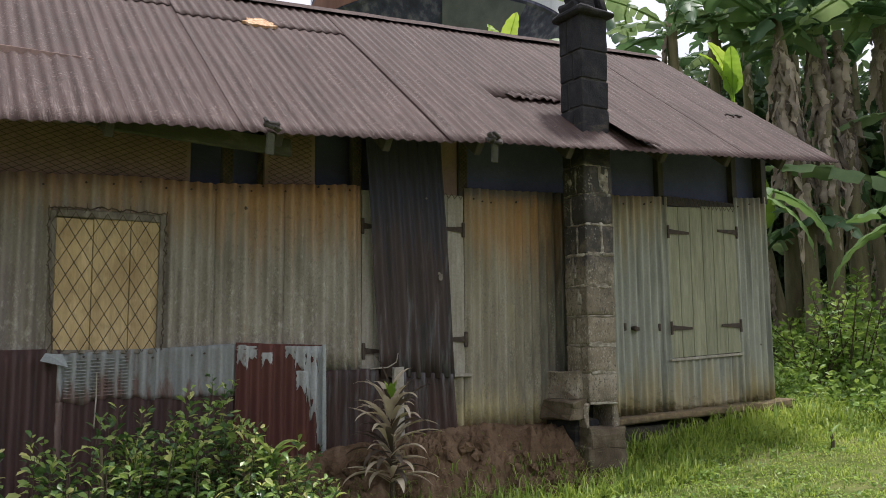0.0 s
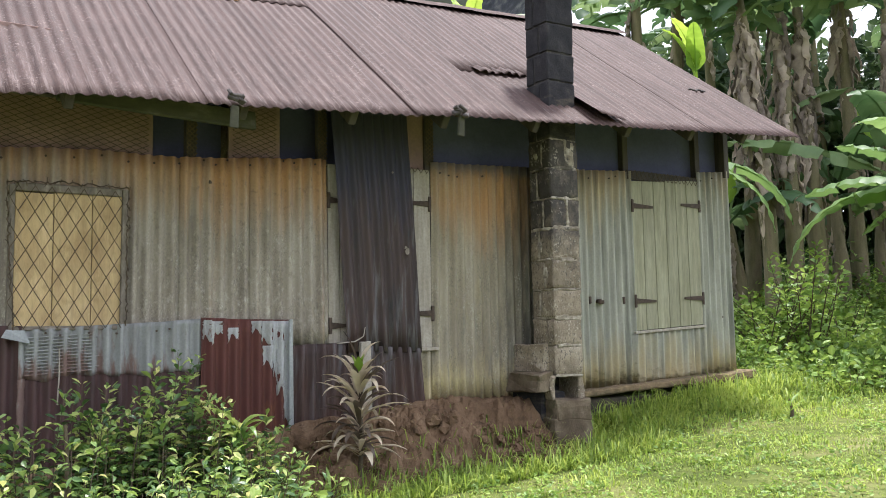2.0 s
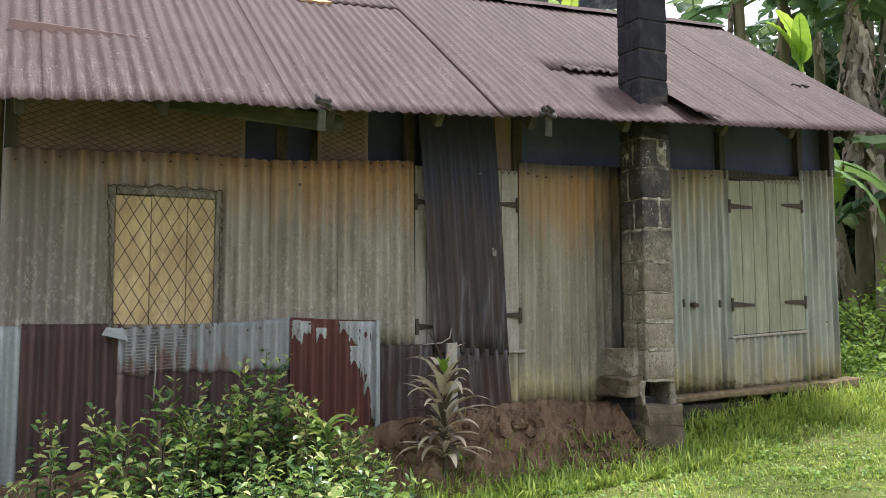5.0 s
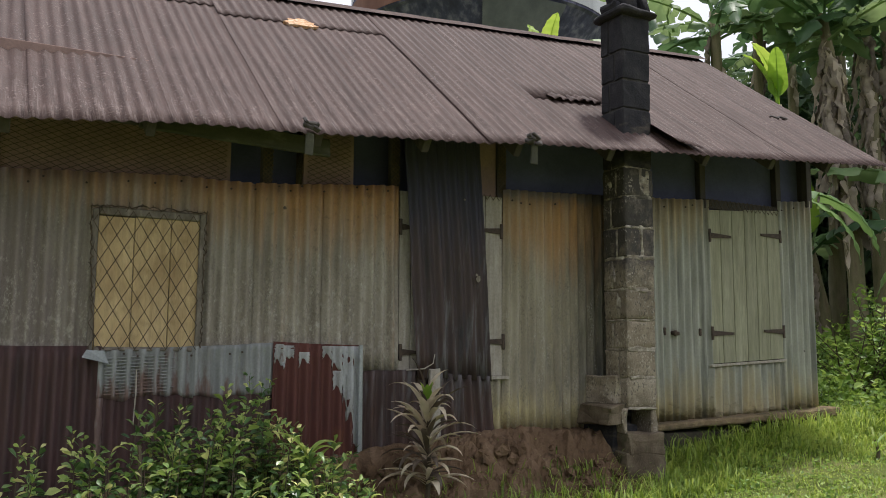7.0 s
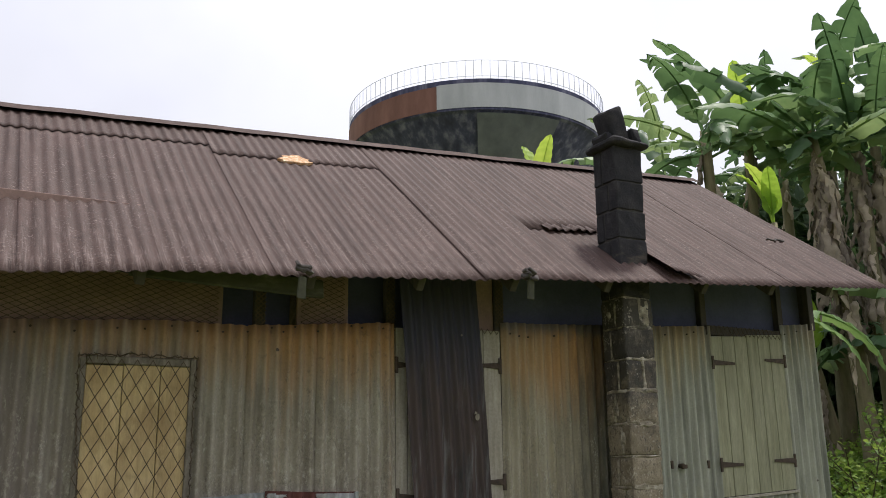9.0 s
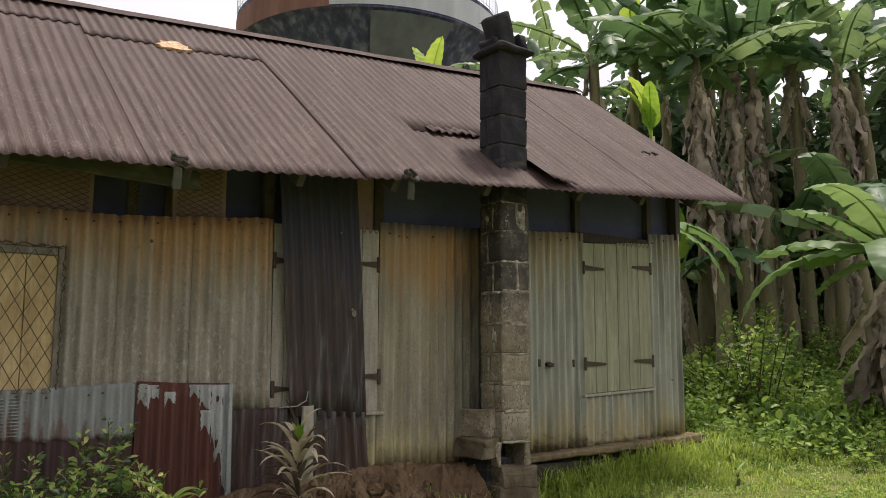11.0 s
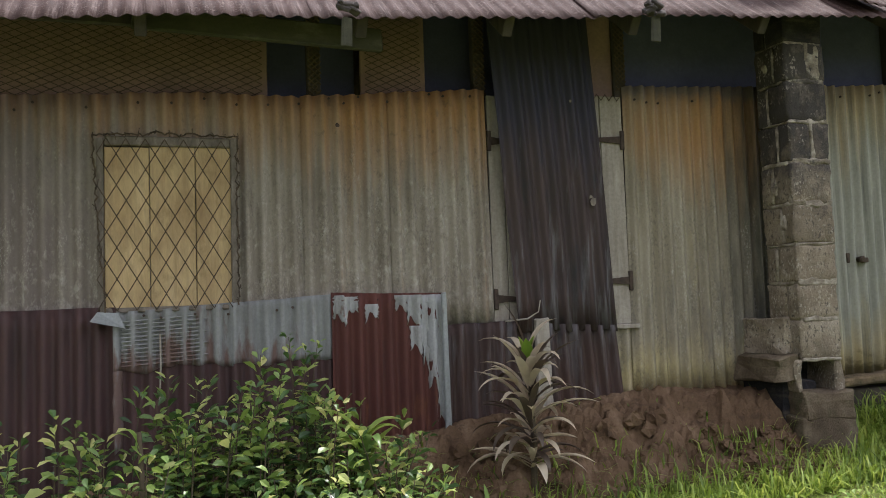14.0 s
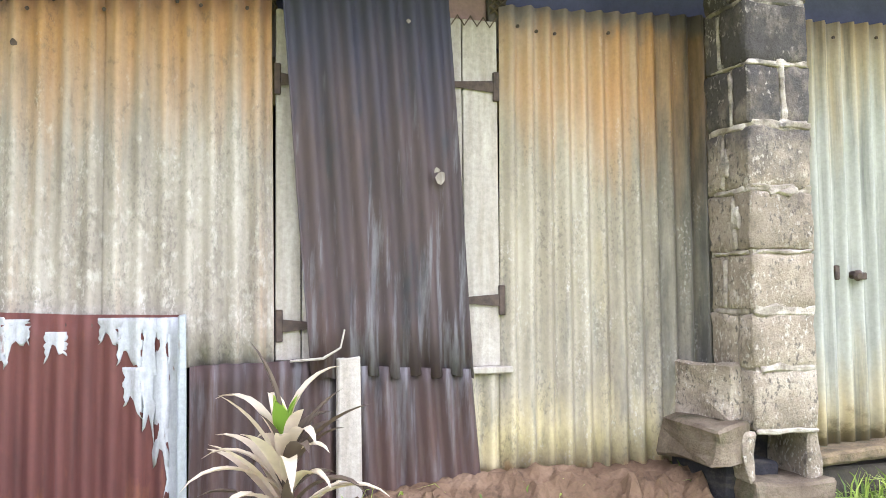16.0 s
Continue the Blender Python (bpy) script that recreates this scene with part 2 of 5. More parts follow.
m_roof = surface("rusty_roof_zinc", [(0.3, (0.052, 0.031, 0.026)), (0.5, (0.075, 0.047, 0.040)), (0.7, (0.105, 0.070, 0.061))], (13, 0.8, 0.8), 1.5, 0.7, 0.0, [
    ((0.040, 0.024, 0.020), (18, 0.7, 0.7), 1.8, [], 0.52, 0.68, 0.75),
    ((0.19, 0.145, 0.13), (30, 2, 2), 2.0, [("Z", 2.9, 2.1, 0.12)], 0.63, 0.74, 0.55),
    ((0.05, 0.032, 0.027), (0.8, 0.8, 0.8), 1.2, [], 0.52, 0.7, 0.5)], vary=0.07, spec=0.2, specks=[
    ((0.22, 0.17, 0.15), (6, 2, 2), 1.5, [], 0.42, 0.60, 60, 0.57, 0.66, 0.6), ((0.030, 0.020, 0.018), (5, 3, 3), 2.0, [], 0.45, 0.6, 45, 0.56, 0.66, 0.55)])
m_ridge = surface("rusty_ridge_zinc", [(0.3, (0.055, 0.036, 0.031)), (0.55, (0.080, 0.054, 0.047)), (0.75, (0.12, 0.085, 0.075))], (3, 3, 3), 3, 0.85, 0.0, spec=0.2)
m_block = surface("concrete_block", [(0.3, (0.17, 0.14, 0.10)), (0.5, (0.27, 0.225, 0.165)), (0.7, (0.38, 0.33, 0.25))], (1, 1, 1), 6, 0.95, 0, [
    ((0.050, 0.048, 0.048), (4, 4, 3), 1.8, [("Z", 1.05, 1.75, 0.50)], 0.66, 0.97, 0.9),
    ((0.05, 0.043, 0.035), (4, 4, 4), 2.4, [], 0.56, 0.7, 0.6)], specks=[
    ((0.055, 0.05, 0.045), (3, 3, 3), 2.0, [], 0.35, 0.55, 60, 0.56, 0.64, 0.7), ((0.50, 0.46, 0.38), (5, 5, 5), 2.0, [("Z", 1.6, 1.0, 0.1)], 0.5, 0.62, 75, 0.55, 0.63, 0.6)], bump=0.9, bscale=90, vary=0.18, spec=0.2)
m_base_block = surface("mossy_brown_block", [(0.3, (0.075, 0.055, 0.036)), (0.5, (0.135, 0.105, 0.070)), (0.7, (0.22, 0.18, 0.125))], (1, 1, 1), 7, 0.95, 0, [
    ((0.05, 0.055, 0.025), (4, 4, 4), 2.0, [], 0.52, 0.66, 0.7)], bump=0.9, bscale=80, vary=0.1, spec=0.2)
m_mortar = surface("pale_mortar", [(0.35, (0.17, 0.145, 0.11)), (0.5, (0.29, 0.255, 0.20)), (0.68, (0.50, 0.46, 0.385))], (1, 1, 1), 14, 0.95, 0, [
    ((0.05, 0.047, 0.045), (3, 3, 5), 2.6, [("Z", 1.0, 2.1, 0.16)], 0.62, 0.74, 0.8), ((0.05, 0.047, 0.045), (3, 3, 2), 2.6, [("Z", 2.0, 2.4, 0.6)], 0.86, 1.02, 0.97)], bump=0.8, bscale=80, spec=0.2)
m_soot = surface("sooty_chimney", [(0.3, (0.018, 0.018, 0.021)), (0.55, (0.034, 0.033, 0.036)), (0.75, (0.065, 0.060, 0.060))], (1, 1, 1), 7, 0.95, 0, [
    ((0.14, 0.115, 0.085), (3, 3, 9), 2.0, [("Z", 2.95, 2.45, 0.3)], 0.78, 0.95, 0.45)], bump=0.9, bscale=70, vary=0.12, spec=0.2)
m_plank = surface("faded_shutter_boards", [(0.3, (0.20, 0.195, 0.12)), (0.55, (0.29, 0.285, 0.19)), (0.75, (0.37, 0.36, 0.255))], (9, 9, 0.8), 2.5, 0.75, 0, [
    ((0.12, 0.10, 0.06), (20, 20, 1.0), 2.0, [], 0.58, 0.72, 0.6)], bump=0.4, bscale=30, bscale3=(4, 4, 0.4), vary=0.08)
m_ply = surface("yellow_board", [(0.3, (0.37, 0.26, 0.125)), (0.55, (0.50, 0.375, 0.19)), (0.75, (0.60, 0.475, 0.27))], (3, 3, 1.2), 3, 0.75, 0, [
    ((0.22, 0.15, 0.065), (3.5, 3.5, 2.2), 2.6, [], 0.54, 0.68, 0.6), ((0.30, 0.20, 0.09), (9, 9, 0.7), 2.0, [], 0.56, 0.72, 0.5)], bump=0.3, bscale=30, bscale3=(3, 3, 0.5), vary=0.05)
m_timber_dark = surface("dark_weathered_timber", [(0.3, (0.035, 0.031, 0.030)), (0.7, (0.085, 0.072, 0.062))], (6, 6, 1), 3, 0.9, bump=0.5)
m_timber_moss = surface("mossy_fascia_timber", [(0.3, (0.03, 0.032, 0.020)), (0.55, (0.065, 0.065, 0.040)), (0.75, (0.15, 0.145, 0.115))], (1.2, 3, 3), 3, 0.9, bump=0.6)
m_timber_pale = surface("bare_grey_timber", [(0.3, (0.26, 0.23, 0.18)), (0.7, (0.42, 0.39, 0.33))], (9, 9, 1), 3, 0.85, bump=0.4)
m_red_board = surface("red_brown_board", [(0.3, (0.19, 0.125, 0.108)), (0.7, (0.28, 0.185, 0.155))], (3, 3, 3), 2, 0.85, bump=0.3)
m_frame = surface("dirty_window_frame", [(0.3, (0.10, 0.085, 0.065)), (0.55, (0.20, 0.175, 0.14)), (0.75, (0.34, 0.31, 0.26))], (9, 9, 3), 3, 0.85, bump=0.4)
m_wire = surface("rusty_wire", [(0.3, (0.05, 0.04, 0.03)), (0.7, (0.14, 0.10, 0.06))], (4, 4, 4), 6, 0.7, 0.3, bump=0)
m_iron = surface("rusty_iron_hinge", [(0.3, (0.035, 0.026, 0.02)), (0.7, (0.10, 0.07, 0.05))], (6, 6, 6), 6, 0.75, 0.3, bump=0.3)
# blue-black colour stands for the shade inside the eave openings
m_opening_shade = surface("opening_shade_board", [(0.3, (0.062, 0.068, 0.128)), (0.7, (0.088, 0.096, 0.170))], (3, 3, 3), 2, 0.9, bump=0)
m_cement = surface("stained_shaded_cement", [(0.3, (0.10, 0.072, 0.038)), (0.7, (0.27, 0.195, 0.105))], (3, 3, 3), 4, 0.95, 0, [
    ((0.045, 0.055, 0.018), (4, 4, 4), 2.0, [], 0.52, 0.66, 0.8),
    # darker foot: stain plus the grass's shade put into the colour
    ((0.07, 0.06, 0.03), (4, 4, 4), 2.5, [("Z", 0.40, 0.28, 0.3)], 0.6, 0.85, 0.8)], bump=0.8, bscale=60)
# dark colour carries the shade of the gap below the slab
m_footing = surface("gap_shade_footing", [(0.3, (0.035, 0.030, 0.022)), (0.7, (0.10, 0.085, 0.06))], (2, 2, 2), 4, 0.95, bump=0.8, bscale=50)
m_mud = surface("bare_brown_earth", [(0.3, (0.092, 0.058, 0.034)), (0.55, (0.175, 0.115, 0.070)), (0.75, (0.29, 0.205, 0.135))], (1, 1, 1), 5, 1.0, 0, [
    ((0.04, 0.027, 0.018), (1, 1, 1), 14, [], 0.55, 0.7, 0.7)], bump=1.0, bscale=70, spec=0.1)
m_ground = surface("grassy_soil", [(0.3, (0.07, 0.095, 0.022)), (0.5, (0.13, 0.155, 0.042)), (0.72, (0.24, 0.225, 0.10))], (1, 1, 1), 1.3, 1.0, 0, [
    ((0.22, 0.17, 0.10), (1, 1, 1), 1.0, [("Y", -1.8, -3.8, 0.2)], 0.68, 0.8, 0.6),
    ((0.03, 0.04, 0.012), (1, 1, 1), 8, [], 0.55, 0.72, 0.6)], bump=1.0, bscale=40, spec=0.1)
m_tank = surface("stained_tank_concrete", [(0.32, (0.030, 0.031, 0.066)), (0.5, (0.060, 0.062, 0.120)), (0.68, (0.18, 0.178, 0.255))], (2.2, 2.2, 0.3), 1.1, 0.9, 0, [
    ((0.030, 0.030, 0.042), (0.4, 0.4, 0.12), 1.0, [], 0.55, 0.7, 0.6), ((0.30, 0.30, 0.31), (2, 2, 0.5), 1.0, [], 0.68, 0.76, 0.5)], bump=0)
m_tank_rust = surface("rust_red_tank_band", [(0.3, (0.13, 0.06, 0.045)), (0.7, (0.24, 0.12, 0.09))], (1, 1, 0.3), 1.2, 0.9, bump=0)
m_tank_pale = surface("pale_tank_panel", [(0.3, (0.36, 0.37, 0.38)), (0.7, (0.52, 0.53, 0.54))], (1, 1, 0.2), 1.2, 0.9, bump=0)
m_rail = surface("grey_rail_steel", [(0.3, (0.5, 0.52, 0.55)), (0.7, (0.65, 0.67, 0.7))], (1, 1, 1), 3, 0.6, bump=0)
m_banana = leaf_mat("banana_leaf", (0.045, 0.098, 0.040), (0.090, 0.172, 0.066), (0.20, 0.29, 0.12), 0.35, 0.5, 2.0, True)
# brighter copy of banana_leaf, with sunlight put into the colour
m_banana_lit = leaf_mat("lit_broad_banana_leaf", (0.075, 0.15, 0.045), (0.13, 0.23, 0.065), (0.22, 0.33, 0.11), 0.35, 0.5, 2.0, True)
m_banana_young = leaf_mat("young_banana_leaf", (0.16, 0.30, 0.03), (0.25, 0.42, 0.05), (0.36, 0.50, 0.08), 0.45, 0.5, 2.0, True)
m_dead_leaf = leaf_mat("dead_banana_leaf", (0.13, 0.105, 0.085), (0.30, 0.25, 0.195), (0.52, 0.44, 0.34), 0.2, 0.85, 7.0, True)
m_stem = surface("banana_stem", [(0.3, (0.10, 0.10, 0.04)), (0.55, (0.20, 0.17, 0.09)), (0.75, (0.13, 0.09, 0.06))], (3, 3, 0.6), 3, 0.7, bump=0.4)
m_bush = leaf_mat("shrub_leaf", (0.026, 0.064, 0.020), (0.088, 0.170, 0.046), (0.25, 0.36, 0.10), 0.25, 0.33, 5.0)
m_bush_tip = leaf_mat("pale_shrub_shoot", (0.15, 0.25, 0.05), (0.30, 0.42, 0.10), (0.60, 0.60, 0.24), 0.35, 0.5, 5.0)
m_weed = leaf_mat("weed_leaf", (0.08, 0.16, 0.025), (0.17, 0.29, 0.05), (0.33, 0.46, 0.10), 0.35, 0.5, 1.5)
m_grass = leaf_mat("grass_blade", (0.065, 0.115, 0.016), (0.205, 0.315, 0.043), (0.42, 0.51, 0.115), 0.4, 0.55, 0.8)
# leaf green darkened so the colour itself holds the canopy's shade
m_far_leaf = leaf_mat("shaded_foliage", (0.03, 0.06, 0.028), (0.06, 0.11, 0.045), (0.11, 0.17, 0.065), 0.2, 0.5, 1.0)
m_cordy = leaf_mat("cordyline_leaf", (0.22, 0.165, 0.135), (0.48, 0.41, 0.30), (0.74, 0.67, 0.49), 0.25, 0.4, 6.0)
m_cordy_dark = leaf_mat("dark_cordyline_leaf", (0.035, 0.03, 0.025), (0.08, 0.06, 0.045), (0.14, 0.11, 0.07), 0.2, 0.45, 6.0)
m_twig = surface("brown_twig", [(0.3, (0.05, 0.04, 0.025)), (0.7, (0.13, 0.10, 0.06))], (1, 1, 1), 9, 0.9, bump=0)
m_red = surface("red_petal", [(0.3, (0.55, 0.03, 0.015)), (0.7, (0.75, 0.07, 0.03))], (1, 1, 1), 30, 0.5, bump=0)
m_paper = surface("white_litter", [(0.3, (0.36, 0.34, 0.29)), (0.7, (0.58, 0.56, 0.50))], (1, 1, 1), 20, 0.8, bump=0)
m_far_wall = surface("mossy_stone_wall", [(0.3, (0.07, 0.065, 0.05)), (0.7, (0.17, 0.155, 0.12))], (1, 1, 2), 2, 0.95, bump=0.5, bscale=12)


# ---- builders ----
def mesh_of(name, bm, smooth=False):
    bmesh.ops.recalc_face_normals(bm, faces=bm.faces)
    me = bpy.data.meshes.new(name)
    bm.to_mesh(me)
    bm.free()
    if smooth:
        me.polygons.foreach_set("use_smooth", [True] * len(me.polygons))
    return me


def part(name, bm, material, parent=None, label="", smooth=False):
    ob = new(name, mesh_of(name, bm, smooth))
    ob.data.materials.append(material)
    if parent:
        ob.parent = parent
    if label:
        ob["label"] = label
    return ob


def from_lists(name, verts, faces, material, parent=None, label="", smooth=False):
    me = bpy.data.meshes.new(name)
    me.from_pydata(verts, [], faces)
    me.materials.append(material)
    if smooth:
        me.polygons.foreach_set("use_smooth", [True] * len(me.polygons))
    ob = new(name, me)
    if parent:
        ob.parent = parent
    if label:
        ob["label"] = label
    return ob


def thing(name, label, category, group="", kind="", at=(0, 0, 0)):
    ob = new(name)
    ob.location = at
    ob.empty_display_size = 0.1
    return tagged(ob, label, category, group, kind)


def block(bm, x0, x1, y0, y1, z0, z1, bevel=0.0, m=None, jitter=0.0, seed=0):
    r = random.Random(seed)
    geo = bmesh.ops.create_cube(bm, size=1.0)["verts"]
    for v in geo:
        v.co = Vector((x0 + (v.co.x + 0.5) * (x1 - x0), y0 + (v.co.y + 0.5) * (y1 - y0), z0 + (v.co.z + 0.5) * (z1 - z0)))
        v.co += Vector([r.uniform(-jitter, jitter) for _ in range(3)])
        if m:
            v.co = m @ v.co
    if bevel:
        es = list({e for v in geo for e in v.link_edges})
        bmesh.ops.bevel(bm, geom=es, offset=bevel, segments=1, affect="EDGES")
    return bm


def tube(bm, pts, radii, sides=8, caps=True):
    rings = []
    for i, p in enumerate(pts):
        p = Vector(p)
        d = (Vector(pts[min(i + 1, len(pts) - 1)]) - Vector(pts[max(i - 1, 0)])).normalized()
        a = d.orthogonal().normalized() if abs(d.z) > 0.98 else d.cross(Vector((0, 0, 1))).normalized()
        b = d.cross(a)
        rings.append([bm.verts.new(p + (a * math.cos(k * 2 * math.pi / sides) + b * math.sin(k * 2 * math.pi / sides)) * radii[i]) for k in range(sides)])
    for r0, r1 in zip(rings, rings[1:]):
        for k in range(sides):
            bm.faces.new((r0[k], r0[(k + 1) % sides], r1[(k + 1) % sides], r1[k]))
    if caps:
        bm.faces.new(rings[0]); bm.faces.new(rings[-1])
    return bm


PITCH = 0.076


def corrugated(name, material, place, width, rows, parent=None, label="", amp=0.009, phase=0.0, per=8, thick=0.0015):
    """A thin corrugated sheet with two sides. place(u, v, h): the point at u metres across, v from 0 to 1 along, h out of the sheet."""
    cols = max(2, int(width / PITCH * per))
    verts, faces = [], []
    for side in (0, 1):
        for j in range(rows + 1):
            for i in range(cols + 1):
                u = width * i / cols
                h = amp * math.cos(2 * math.pi * (u + phase) / PITCH) - side * thick
                verts.append(place(u, j / rows, h))
    w, k = cols + 1, (cols + 1) * (rows + 1)
    for j in range(rows):
        for i in range(cols):
            a = j * w + i
            faces.append((a, a + 1, a + w + 1, a + w))
            faces.append((k + a, k + a + w, k + a + w + 1, k + a + 1))
    rim = [*range(w), *[j * w + cols for j in range(1, rows + 1)], *[rows * w + i for i in range(cols - 1, -1, -1)], *[j * w for j in range(rows - 1, 0, -1)]]
    for a, b in zip(rim, rim[1:] + rim[:1]):
        faces.append((b, a, k + a, k + b))
    return from_lists(name, verts, faces, material, parent, label, True)


def wall_sheet(material, x0, x1, zb, zt, y=0.0, name="zinc_sheet", label="", lean=(0.0, 0.0), parent=None, wobble=0.006, amp=0.0165, seed=0, ragged=0.0, fray=9, sides=0.0):
    """Upright sheet on the wall: zb, zt are heights at its two sides; lean moves the upper corners along x."""
    def place(u, v, h):
        f = u / (x1 - x0)
        b, t = zb[0] + (zb[1] - zb[0]) * f, zt[0] + (zt[1] - zt[0]) * f
        b += ragged * (noise.noise((u * fray, seed * 3.1, 2.0)) + 0.5 * noise.noise((u * fray * 3.1, seed * 3.1, 7.0))) * (1 - v)
        t += 0.006 * noise.noise((u * 6, seed * 1.7, 5.0)) * v
        u += sides * (2 * f - 1) * (noise.noise((v * 7, seed, x0 * 9)) + 0.5 * noise.noise((v * 19, seed, x0 * 5)))
        x = x0 + u + (lean[0] + (lean[1] - lean[0]) * f) * v
        return (x, y - h + wobble * noise.noise((x * 1.7, seed * 2.3, (b + (t - b) * v) * 1.4)), b + (t - b) * v)
    return corrugated(name, material, place, x1 - x0, 10, parent, label, amp, x0 % PITCH)


# ---- the ground ----
def ground_z(x, y):
    z = 0.02 * noise.noise((x * 0.7, y * 0.7, 3.0)) + 0.01 * noise.noise((x * 2.3, y * 2.3, 8.0))
    z += -0.02 + 0.065 * max(-5.5, min(3.0, x)) + 0.075 * max(0, min(12, x) - 3.0)       # the whole site falls to the left
    side = min(1, max(0, (x - 0.1) / 1.2))
    z += 0.11 * side * min(1, max(0, (y + 1.6) / 1.4)) + 0.03 * max(0, y - 1.0) * side
    bank = min(1, max(0, (-0.10 - x) / 0.25)) * min(1, max(0, (x + 4.9) / 0.5))
    d = min(1, max(0, (y + 0.62) / 0.52))
    top = 0.36 if x > -1.2 else 0.36 + 0.10 * (x + 1.2)
    z += bank * max(0.05, top - 0.065 * x - 0.02) * d * d * (3 - 2 * d)
    return z


def mud_amount(x, y):
    bank = min(1, max(0, (0.15 - x) / 0.4)) * min(1, max(0, (x + 4.6) / 0.4))
    return bank * min(1, max(0, (y + 0.80 + 0.22 * noise.noise((x * 1.6, y * 2, 0))) / 0.25))


def grid_lines(a, b, c, d, fine, coarse):
    """Values from a to d, close together between b and c."""
    vals, v = [], a
    while v < d:
        vals.append(v)
        gap = max(b - v, v - c, 0)
        v += fine if gap <= 0 else min(coarse, fine + gap * 0.35)
    return vals + [d]


gx, gy = grid_lines(-400, -6, 5, 400, 0.10, 60), grid_lines(-60, -5.5, 0.4, 400, 0.10, 60)
gv = [(x, y, ground_z(max(-60, min(60, x)), max(-30, min(60, y))) - 0.07 * mud_amount(x, y) if abs(x) < 100 else 0.0) for y in gy for x in gx]
gw = len(gx)
gf = [(j * gw + i, j * gw + i + 1, (j + 1) * gw + i + 1, (j + 1) * gw + i) for j in range(len(gy) - 1) for i in range(gw - 1)]
ground = from_lists("ground", gv, gf, m_ground, None, "", True)
tagged(ground, "rough grassy lawn with worn sandy patches", "ground", kind="structure")

# bare earth heaped against the wall
mv, mf = [], []
mx_, my_ = [-4.7 + 0.022 * i for i in range(216)], [-1.15 + 0.022 * j for j in range(55)]
for y in my_:
    for x in mx_:
        a = mud_amount(x, y)
        lump = 0.10 * noise.fractal((x * 4.5, y * 5.5, 1.0), 0.75, 2.1, 5) + 0.02 * max(0, noise.noise((x * 7, y * 9, 6.0))) + 0.055 * abs(noise.noise((x * 15, y * 15, 4.0))) + 0.022 * noise.noise((x * 38, y * 38, 9.0))
        lump *= 0.25 + 0.75 * min(1, max(0, (-0.05 - y) / 0.22))
        mv.append((x, y, ground_z(x, y) - 0.06 + a * (0.075 + lump)))
mw = len(mx_)
for j in range(len(my_) - 1):
    for i in range(mw - 1):
        mf.append((j * mw + i, j * mw + i + 1, (j + 1) * mw + i + 1, (j + 1) * mw + i))
tagged(from_lists("earth_bank", mv, mf, m_mud), "lumpy bare brown earth heaped against the wall", "soil", kind="structure")

# ---- house: roof ----
EAVE_Y, RIDGE_Y, ROOF_L, ROOF_R = -0.70, 1.50, -4.80, 2.40


def eave_z(x):
    return 2.303 + (0.066 if x > 0 else 0.076) * x + 0.02 * math.exp(-((x + 3.45) / 0.5) ** 2)


def ridge_z(x):
    return 3.93 + 0.060 * x


def roof_place(x0, s0, s1, lift=0.0, front=True):
    def place(u, v, h):
        x, s = x0 + u, s0 + (s1 - s0) * v
        ze, zr = eave_z(x), ridge_z(x)
        y = EAVE_Y + (RIDGE_Y - EAVE_Y) * s
        z = ze + (zr - ze) * s + 0.012 * noise.noise((x * 1.1, s * 3, 7))
        ny, nz = -0.58, 0.81
        h2 = h + lift
        return (x, y + ny * h2 if front else 2 * RIDGE_Y - y - ny * h2, z + nz * h2)
    return place


house = thing("house", "low old house clad in weathered corrugated metal with a rusty roof", "house")
SEAMS = [ROOF_L, -4.2, -3.55, -2.90, -2.25, -1.55, -0.78, -0.02, 0.62, 1.26, 1.85, ROOF_R]
for k in range(len(SEAMS) - 1):
    a, b = SEAMS[k], SEAMS[k + 1] + (0.05 if k < len(SEAMS) - 2 else 0)
    lift = 0.0015 * (k % 2) + (0.007 if k == 5 else 0)
    split = (0.75 if a > -3 else 0.82) if a < -1.6 else 0.33 if -0.8 < a < 0 and a < -0.5 else 1.0
    if split < 1:
        corrugated("roof_sheet", m_roof, roof_place(a, 0.0, split + 0.02, lift), b - a, 14, house, amp=0.0065, phase=a)
        corrugated("roof_sheet", m_roof, roof_place(a, split, 0.99, lift + 0.007), b - a, 6, house, amp=0.0065, phase=a)
    else:
        corrugated("roof_sheet", m_roof, roof_place(a, 0.0, 0.99, lift), b - a, 18, house, amp=0.0065, phase=a)
corrugated("roof_sheet", m_roof, roof_place(ROOF_L, 0.0, 0.99, 0, False), ROOF_R - ROOF_L, 2, house, amp=0.010)
# ridge cap: a folded strip
rv, rf = [], []
for i in range(60):
    x = ROOF_L + (ROOF_R - ROOF_L) * i / 59
    z = ridge_z(x) + 0.022 + 0.006 * noise.noise((x * 3, 0, 0))
    w = 0.012 * noise.noise((x * 5, 4, 0)) - 0.008
    rv += [(x, RIDGE_Y - 0.13 + w, z - 0.082), (x, RIDGE_Y - 0.045, z - 0.014), (x, RIDGE_Y, z + 0.004), (x, RIDGE_Y + 0.045, z - 0.014), (x, RIDGE_Y + 0.12, z - 0.08)]
rf = [(i * 5 + k, i * 5 + 5 + k, i * 5 + 6 + k, i * 5 + 1 + k) for i in range(59) for k in range(4)]
from_lists("ridge_cap", rv, rf, m_ridge, house, "dark folded metal ridge cap", True)

